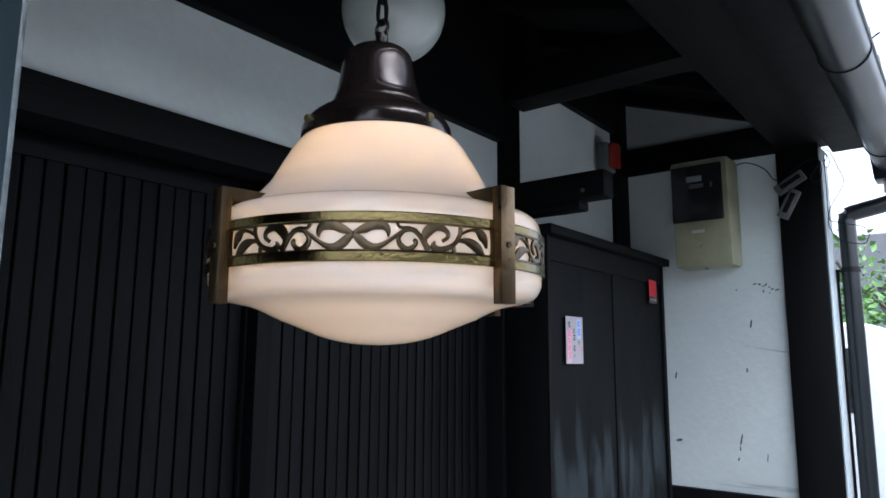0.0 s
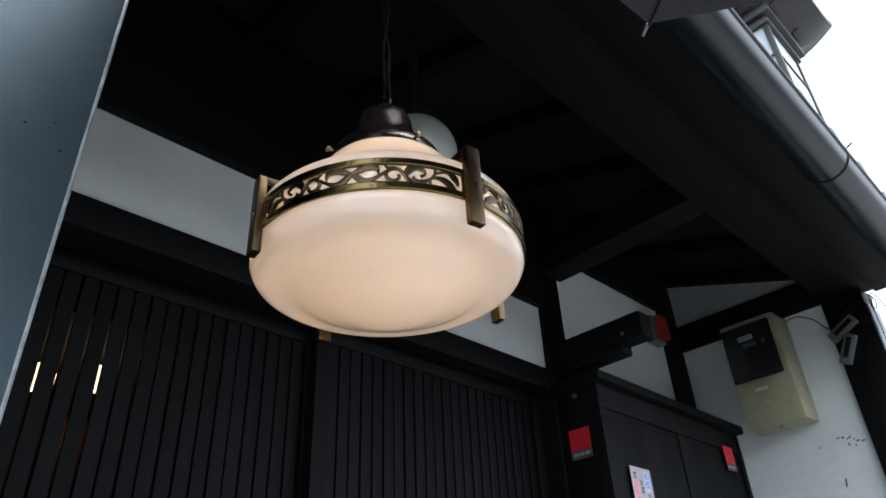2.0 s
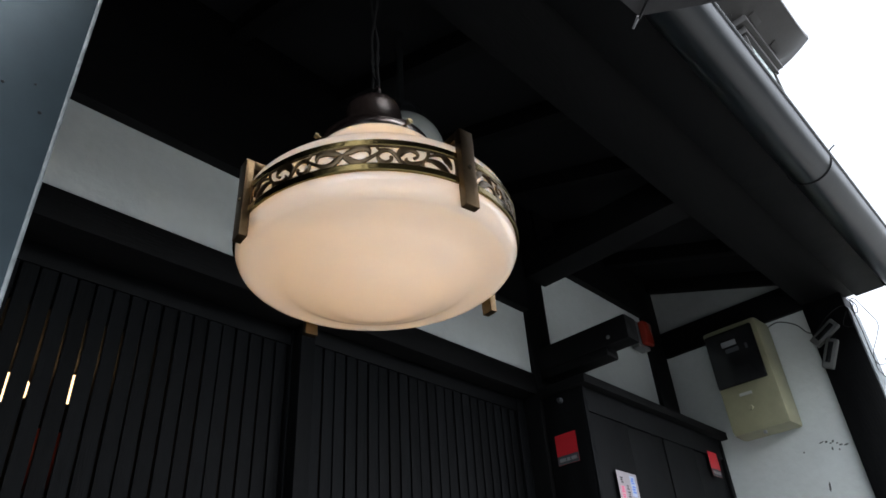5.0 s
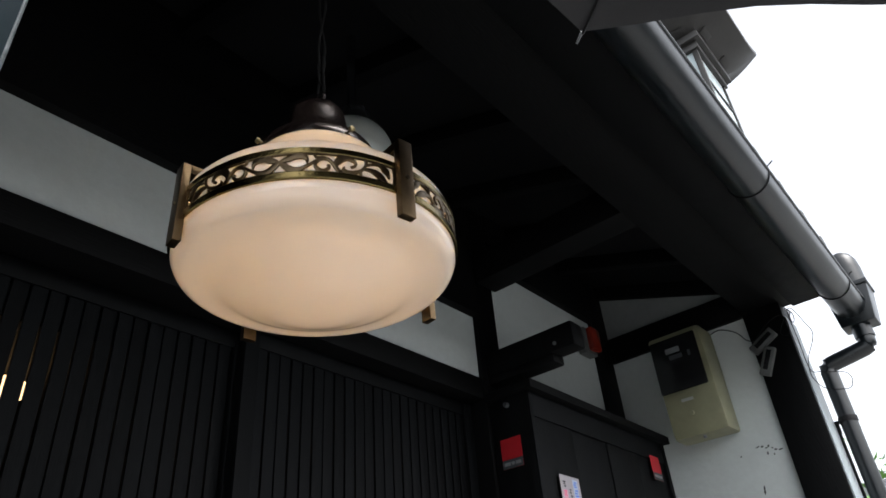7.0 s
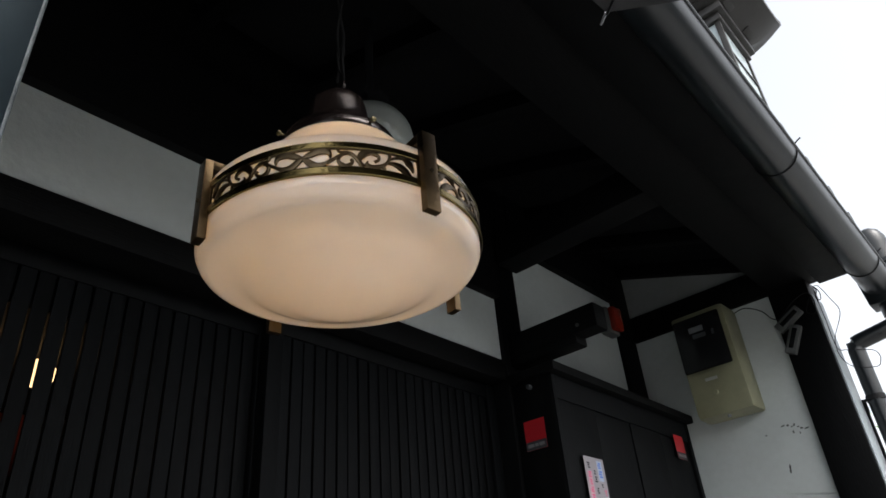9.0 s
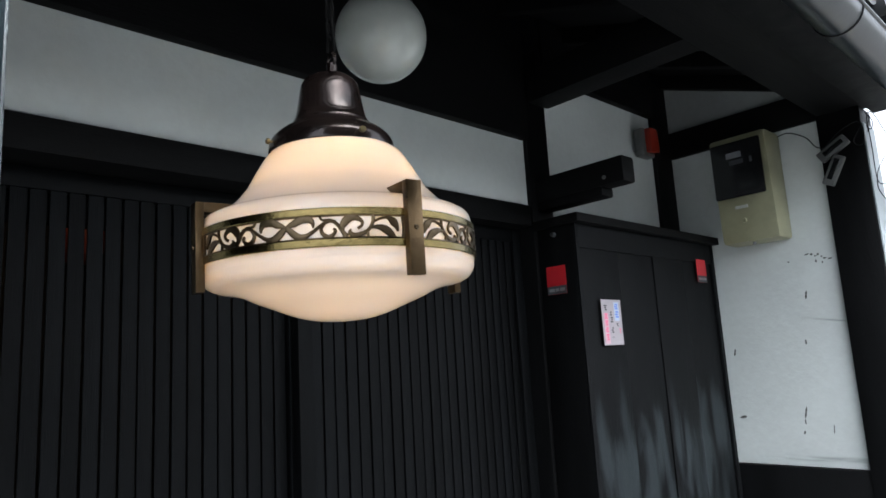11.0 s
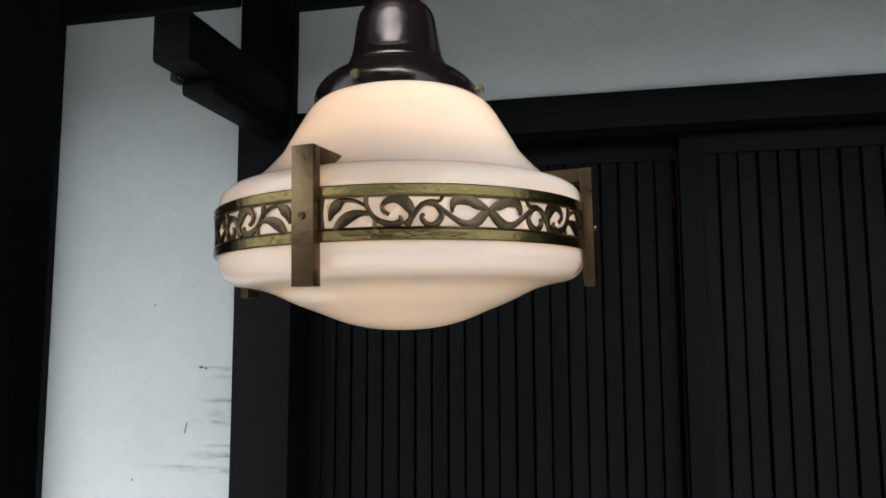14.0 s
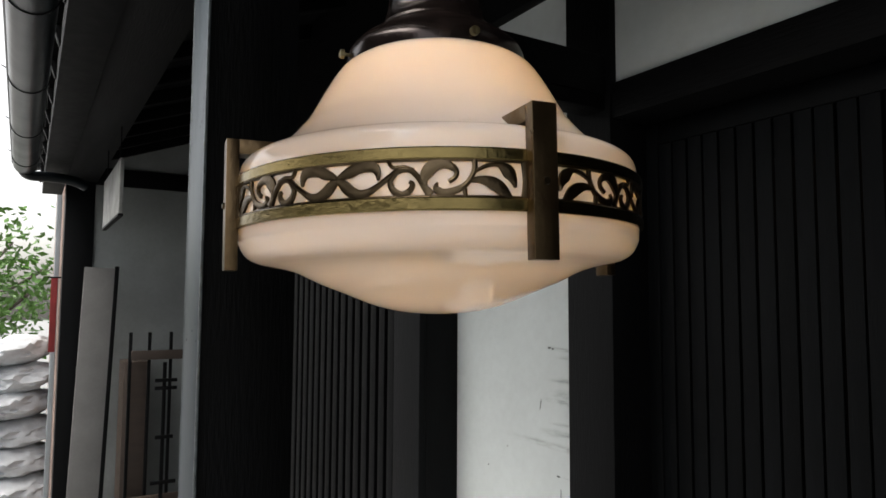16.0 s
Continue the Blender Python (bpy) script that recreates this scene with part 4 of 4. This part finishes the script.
# ---- lattice bay left of the entrance ----
bay = thing("lattice_bay", "projecting black lattice window bay beside the entrance", "window", (-1.155, -0.358, 0))
block_part("corner_board", bay, -0.02, 0.0, -0.150, 0.0, 0, 2.384, WORN, 0.003)
block_part("side_board", bay, FACE + 1.155, -0.02, -0.02, 0.0, 0, 2.384, TIMBER, 0.003)
block_part("far_board", bay, FACE + 1.155, 0.0, -1.79, -1.70, 0, 2.384, TIMBER, 0.003)
for z0, z1 in ((0.0, 0.5), (2.28, 2.384)):
    block_part("rail", bay, -0.03, -0.002, -1.70, -0.150, z0, z1, TIMBER_Y, 0.003)
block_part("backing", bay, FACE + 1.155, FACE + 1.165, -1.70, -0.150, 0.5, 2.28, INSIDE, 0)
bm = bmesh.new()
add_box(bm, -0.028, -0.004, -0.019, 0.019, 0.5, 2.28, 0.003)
bs_me = finish(bm, "slat", SHADEBOARD)
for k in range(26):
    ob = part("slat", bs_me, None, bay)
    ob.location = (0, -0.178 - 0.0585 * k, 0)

# ---- things at the far end of the porch ----
PALEBOARD = mat("worn_pale_board", (0.34, 0.35, 0.34), 0.75, vary=0.45, scale=9, bump=0.2, bump_scale=40)
sign = thing("hanging_board", "pale worn board hung under the eaves purlin", "sign", (-0.60, -2.48, 2.058))
block_part("board", sign, -0.008, 0.008, -0.385, 0.385, 0, 0.252, PALEBOARD, 0.003)
block_part("frame", sign, -0.011, 0.011, -0.39, 0.39, -0.012, 0.0, TIMBER_Y, 0.002)
for y in (-0.3, 0.3):
    block_part("hanger", sign, -0.003, 0.003, y - 0.004, y + 0.004, 0.252, PURLIN_Z - 2.058, WIRE, 0)
lean = thing("leaning_board", "tall grey board leaning against the end post", "board", (-0.582, -3.60, 0))
lean.rotation_euler = (radians(4), radians(-2.1), 0)
block_part("sheet", lean, -0.095, 0.082, -0.012, 0.012, 0, 1.885, GREYBOARD, 0.003)
block_part("edge", lean, -0.120, -0.095, -0.02, 0.014, 0, 1.90, TIMBER, 0.003)
rack = thing("slatted_gate", "brown slatted gate with upright bars", "gate", (-1.0, -3.60, 0))
for z0, z1 in ((1.285, 1.345), (0.36, 0.42)):
    block_part("rail", rack, -0.265, 0.150, -0.012, 0.012, z0, z1, BROWN, 0.003)
for x in (0.155, 0.041, -0.091, -0.222):
    block_part("bar", rack, x - 0.010, x + 0.010, -0.030, -0.012, 0, 1.462, TIMBER, 0.002)
prop = thing("clamp_pole", "dark upright pole with short clamps, before the gate", "pole", (-1.045, -3.545, 0))
block_part("pole", prop, -0.011, 0.011, -0.011, 0.011, 0, 1.27, TIMBER, 0.002)
for z, w in ((1.145, 0.075), (1.095, 0.075), (0.785, 0.06), (0.50, 0.085)):
    block_part("clamp", prop, -w, w * 0.8, 0.011, 0.026, z, z + 0.022, TIMBER, 0.002)
block("dark_locker", -0.965, -0.815, -3.92, -3.66, 0, 1.27, BROWN, "dark brown narrow locker behind the gate", "cabinet", 0.006, kind="")

# ---- eaves tiles ----
tile_bm = bmesh.new()
n = 14
rows = []
for x, z in ((0, 0), (-0.32, 0.32 * 0.357)):
    rows.append([[tile_bm.verts.new((x, -0.13 + 0.26 * k / n, z + d + 0.022 * math.sin(math.pi * 2 * k / n))) for k in range(n + 1)] for d in (0, 0.018)])
for k in range(n):
    for a in (0, 1):
        tile_bm.faces.new((rows[0][a][k], rows[0][a][k + 1], rows[1][a][k + 1], rows[1][a][k]))
    tile_bm.faces.new((rows[0][0][k], rows[0][0][k + 1], rows[0][1][k + 1], rows[0][1][k]))
bmesh.ops.create_cone(tile_bm, cap_ends=True, segments=20, radius1=0.046, radius2=0.046, depth=0.03, matrix=Matrix.Translation((0.004, -0.065, 0.028)) @ Matrix.Rotation(math.pi / 2, 4, "Y"))
tile_me = finish(tile_bm, "eaves_tile", TILE)
y = END_L - 0.3
while y < END_R + 0.05:
    ob = tagged(new("eaves_tile", tile_me), "grey clay eaves tile with a round end", "roof tile", "tiles along the eaves", "structure")
    ob.location = (-0.262 - 0.004 * (y - 1.5), y, soffit_z(-0.262) + 0.135)
    y += 0.25

# ---- lantern on a pole beyond the end wall ----
LW, LZ, LA = 0.232, 4.428, 0.465      # half width of the glass box, its top, half width of the roof
LANTERN = mat("weathered_bronze_grey", (0.036, 0.034, 0.032), 0.5, vary=0.35, scale=7, bump=0.15)
lantern = thing("street_lantern", "weathered grey street lantern with a flared roof and glass sides", "street lamp", (-0.733, 3.715, 0))
block_part("pole", lantern, -0.045, 0.045, -0.045, 0.045, 0, LZ - 0.80, LANTERN, 0.006)
block_part("base_tray", lantern, -LW - 0.03, LW + 0.03, -LW - 0.03, LW + 0.03, LZ - 0.82, LZ - 0.76, LANTERN, 0.008)
for sx in (-1, 1):
    for sy in (-1, 1):
        block_part("corner_bar", lantern, sx * (LW - 0.016) - 0.016, sx * (LW - 0.016) + 0.016, sy * (LW - 0.016) - 0.016, sy * (LW - 0.016) + 0.016, LZ - 0.76, LZ, LANTERN, 0.003)
for k in range(4):
    bm = bmesh.new()
    add_box(bm, LW - 0.020, LW - 0.012, -LW + 0.033, LW - 0.033, LZ - 0.759, LZ - 0.001, 0)
    pane = part("pane", bm, FROSTED, lantern, "pale frosted pane")
    pane.rotation_euler = (0, 0, math.pi / 2 * k)
    bm = bmesh.new()
    add_box(bm, LW - 0.010, LW - 0.002, -LW + 0.033, LW - 0.033, LZ - 0.245, LZ - 0.230, 0)
    bar = part("glazing_bar", bm, LANTERN, lantern)
    bar.rotation_euler = (0, 0, math.pi / 2 * k)
# stepped collar, then the sweeping roof with its hollow underside
block_part("head", lantern, -LW - 0.015, LW + 0.015, -LW - 0.015, LW + 0.015, LZ, LZ + 0.055, LANTERN, 0.006)
block_part("head", lantern, -LW - 0.045, LW + 0.045, -LW - 0.045, LW + 0.045, LZ + 0.055, LZ + 0.105, LANTERN, 0.006)
bm = bmesh.new()
rings = []
for rr, z, lift in ((LW + 0.01, 0.105, 0.0), (0.32, 0.150, 0.02), (0.41, 0.175, 0.090), (LA - 0.004, 0.190, 0.130), (LA, 0.212, 0.140), (0.41, 0.240, 0.090), (0.30, 0.315, 0.03), (0.20, 0.43, 0.01), (0.11, 0.58, 0), (0.03, 0.76, 0)):
    ring = []
    for k in range(64):
        q = math.pi * 2 * k / 64
        c, s_ = math.cos(q), math.sin(q)
        f = 1 / max(abs(c), abs(s_))
        corner = (f - 1) / 0.4142
        ring.append(bm.verts.new((rr * c * f, rr * s_ * f, LZ + z + lift * corner ** 1.4)))
    rings.append(ring)
for a, b in zip(rings, rings[1:]):
    for k in range(64):
        bm.faces.new((a[k], a[(k + 1) % 64], b[(k + 1) % 64], b[k]))
bm.faces.new(rings[-1])
part("roof", bm, LANTERN, lantern, "flared grey roof with turned-up corners")
for k in range(4):
    for x in (-0.16, 0.16):
        bm = bmesh.new()
        add_box(bm, -0.022, 0.022, -0.055, 0.055, -0.003, 0.003, 0.002)
        slot = part("slot_plate", bm, LANTERN, lantern, "dark slot under the roof")
        slot.matrix_local = Matrix.Rotation(math.pi / 2 * k, 4, "Z") @ Matrix.Translation((0.300, x, LZ + 0.134)) @ Matrix.Rotation(-math.atan(0.44), 4, "Y")

# ---- black umbrella over the street side ----
BLACKCLOTH = mat("black_umbrella_cloth", (0.028, 0.028, 0.031), 0.75, vary=0.3, scale=14, bump=0.1, bump_scale=200)
tip0 = Vector((-0.255, 0.943, 2.155))
hub = Vector((0.368, 0.560, 2.262))
um = thing("umbrella", "open black umbrella, wet at the hem", "umbrella", tuple(hub))
rad = Vector((tip0.x - hub.x, tip0.y - hub.y)).length
start = math.atan2(tip0.y - hub.y, tip0.x - hub.x)
drop = tip0.z - hub.z


def canopy(share, q):
    """A point of the canopy: share from hub to hem, angle in eighths; the hem hangs slack between the ribs."""
    k = q - math.floor(q)
    sag = 1 - 0.103 * math.sin(math.pi * k) * share
    a = start + q * math.pi / 4
    p = Vector((rad * share * sag * math.cos(a), rad * share * sag * math.sin(a), drop * share ** 1.8 + 0.004 * math.sin(math.pi * k) * share))
    return Matrix.Rotation(0.067, 3, (math.cos(start), math.sin(start), 0)) @ p


bm = bmesh.new()
grid = [[bm.verts.new(canopy(i / 8, j / 6)) for j in range(48)] for i in range(1, 9)]
for a, b in zip(grid, grid[1:]):
    for j in range(48):
        bm.faces.new((a[j], a[(j + 1) % 48], b[(j + 1) % 48], b[j]))
peak = bm.verts.new((0, 0, 0.004))
for j in range(48):
    bm.faces.new((peak, grid[0][j], grid[0][(j + 1) % 48]))
part("canopy", bm, BLACKCLOTH, um, "slack black cloth")
for k in range(8):
    bm = bmesh.new()
    add_tube(bm, [tuple(canopy(sh, k) - Vector((0, 0, 0.006))) for sh in (0.03, 0.3, 0.6, 0.85, 1.0)], 0.0022, 6, 4)
    rib = part("rib", bm, WIRE, um)
    bm = bmesh.new()
    p = canopy(1.0, k)
    add_cyl(bm, p, p + Vector((p.x, p.y, -0.16 * 1.2)).normalized() * 0.022, 0.003, 0.002, n=8)
    part("tip", bm, GREYPL, rib)
bm = bmesh.new()
add_cyl(bm, (0, 0, 0.05), (0, 0, 0.03 - hub.z), 0.006, n=10)
part("shaft", bm, WIRE, um)
bm = bmesh.new()
add_lathe(bm, [(0, 0), (0.16, 0), (0.16, 0.02), (0.03, 0.04), (0.014, 0.10), (0, 0.10)], 32)
bmesh.ops.translate(bm, verts=bm.verts, vec=(0, 0, -hub.z))
part("stand", bm, BLACKPL, um, "round black umbrella stand")


# ---- street beyond the two ends ----
LEAF = mat("green_leaf", (0.10, 0.24, 0.035), 0.5, vary=0.4, scale=3, bump=0, per_object=0.1)
BARK = mat("grey_bark", (0.09, 0.075, 0.06), 0.9, vary=0.4, scale=9, bump=0.4)
PALEWALL = mat("pinkish_render", (0.30, 0.22, 0.19), 0.85, vary=0.3, scale=5, bump=0.2)
WHITEPAINT = mat("white_van_paint", (0.62, 0.64, 0.66), 0.3, vary=0.05, coat=0.4, bump=0)
YELLOW = mat("yellow_paint", (0.62, 0.40, 0.02), 0.4, vary=0.1, bump=0)
SACK = mat("white_sack_cloth", (0.55, 0.58, 0.60), 0.8, vary=0.2, scale=14, bump=0.3, bump_scale=80)


def tree(name, label, at, height, spread, leaves, seed):
    random.seed(seed)
    t = thing(name, label, "tree", at)
    bm = bmesh.new()
    add_tube(bm, [(0, 0, 0), (0.04, 0.02, height * 0.3), (0.0, -0.03, height * 0.55), (0.05, 0, height * 0.8)], 0.07, 8, 3)
    limbs = []
    for k in range(9):
        q, z = k * 2.4, height * (0.35 + 0.05 * k)
        end = (spread * 0.75 * math.cos(q), spread * 0.75 * math.sin(q), z + height * 0.2)
        add_tube(bm, [(0, 0, z), (end[0] * 0.5, end[1] * 0.5, z + height * 0.08), end], 0.025, 6, 2)
        limbs.append(Vector(end))
    part("trunk", bm, BARK, t)
    verts, faces = [], []
    for k in range(leaves):
        c = random.choice(limbs) * random.uniform(0.55, 1.05) + Vector((random.gauss(0, spread * 0.22), random.gauss(0, spread * 0.22), random.gauss(0.1, height * 0.09)))
        m = Euler((random.uniform(-1.2, 1.2), random.uniform(-1.2, 1.2), random.uniform(0, 6.3))).to_matrix()
        w = random.uniform(0.05, 0.10)
        i = len(verts)
        verts += [tuple(c + m @ Vector(p)) for p in ((-w * 0.45, 0, 0), (0, -w, 0.01), (w * 0.45, 0, 0), (0, w, 0.01))]
        faces.append((i, i + 1, i + 2, i + 3))
    me = bpy.data.meshes.new("crown")
    me.from_pydata(verts, [], faces)
    me.materials.append(LEAF)
    part("crown", me, None, t, "loose crown of bright green leaves")
    return t


tree("street_tree", "bright green leafy tree down the street", (-1.15, 12.4, 0), 3.4, 1.5, 2600, 3)
tree("street_tree", "bright green leafy tree across the street", (0.45, -11.5, 0), 2.9, 1.3, 2200, 4)

far_house = thing("far_house", "distant grey house with a pitched tile roof", "house", (-1.2, 19, 0))
block_part("wall", far_house, -4, 2.6, -2, 2, 0, 3.2, GREYWALL, 0.01)
bm = bmesh.new()
vs = [bm.verts.new(c) for c in ((-4.4, -2.6, 3.1), (3.0, -2.6, 3.1), (3.0, 2.6, 3.1), (-4.4, 2.6, 3.1), (-4.2, 0, 4.6), (2.8, 0, 4.6))]
for f in ((0, 1, 5, 4), (2, 3, 4, 5), (0, 3, 4), (1, 2, 5), (0, 1, 2, 3)):
    bm.faces.new([vs[k] for k in f])
part("roof", bm, TILE, far_house, smooth=False)

van = thing("parked_van", "white van with a yellow flank, parked along the street", "van", (-1.32, 8.6, 0))
bm = bmesh.new()
add_box(bm, -0.75, 0.58, -1.6, 1.6, 0.35, 1.98, 0.18)
part("body", bm, WHITEPAINT, van)
block_part("side_panel", van, 0.575, 0.590, -1.25, 0.6, 0.75, 1.62, YELLOW, 0.004, "yellow panel")
block_part("windscreen", van, -0.55, 0.40, -1.612, -1.598, 1.20, 1.75, BLACKPL, 0.004)
for sx in (-0.66, 0.50):
    for sy in (-1.0, 1.0):
        bm = bmesh.new()
        add_cyl(bm, (sx - 0.08, sy, 0.31), (sx + 0.09, sy, 0.31), 0.31, n=28)
        wheel = part("wheel", bm, WIRE, van)
        bm = bmesh.new()
        add_cyl(bm, (sx - 0.09, sy, 0.31), (sx + 0.10, sy, 0.31), 0.18, n=24)
        part("rim", bm, GREYPL, wheel)

neighbour = thing("neighbour_house", "narrow pinkish neighbour house front beside the porch", "house", (-1.2, -5.6, 0))
block_part("wall", neighbour, -1.5, 0.735, -0.9, 0.9, 0, 3.3, PALEWALL, 0.02)
block_part("corner_pipe", neighbour, 0.74, 0.775, 0.80, 0.835, 0, 3.3, GREYWALL, 0.006)
block_part("eaves", neighbour, -1.5, 0.95, -1.0, 1.0, 3.3, 3.4, TILE, 0.01)
banner = thing("red_banner", "narrow red cloth banner on the neighbour's wall", "banner", (-0.43, -4.685, 1.28))
block_part("cloth", banner, -0.022, 0.022, -0.004, 0.004, 0, 0.55, mat("faded_red_cloth", (0.26, 0.025, 0.025), 0.8, vary=0.3, scale=9, bump=0.1), 0.002)
block_part("rod", banner, -0.045, 0.045, -0.006, 0.006, 0.55, 0.562, WIRE, 0.001)

random.seed(8)
bm = bmesh.new()
bmesh.ops.create_icosphere(bm, subdivisions=4, radius=1.0)
for v in bm.verts:
    n_ = noise.noise(v.co * 2.2) * 0.22 + noise.noise(v.co * 5.5) * 0.12
    v.co = Vector((v.co.x * 0.30 * (1 + n_), v.co.y * 0.24 * (1 + n_), 0.12 + v.co.z * (0.13 if v.co.z > 0 else 0.12) * (1 + n_ * 0.5)))
sack_me = finish(bm, "sack", SACK)
for k in range(12):
    row, col = divmod(k, 2)
    ob = tagged(new("filled_sack", sack_me), "plump white filled sack in a stack", "sack", "stack of white sacks")
    ob.location = (-0.26 + 0.42 * col + random.uniform(-0.05, 0.05), -5.6 + random.uniform(-0.05, 0.05), 0.225 * row)
    ob.rotation_euler = (random.uniform(-0.18, 0.18), random.uniform(-0.12, 0.12), random.uniform(0, 6.28))
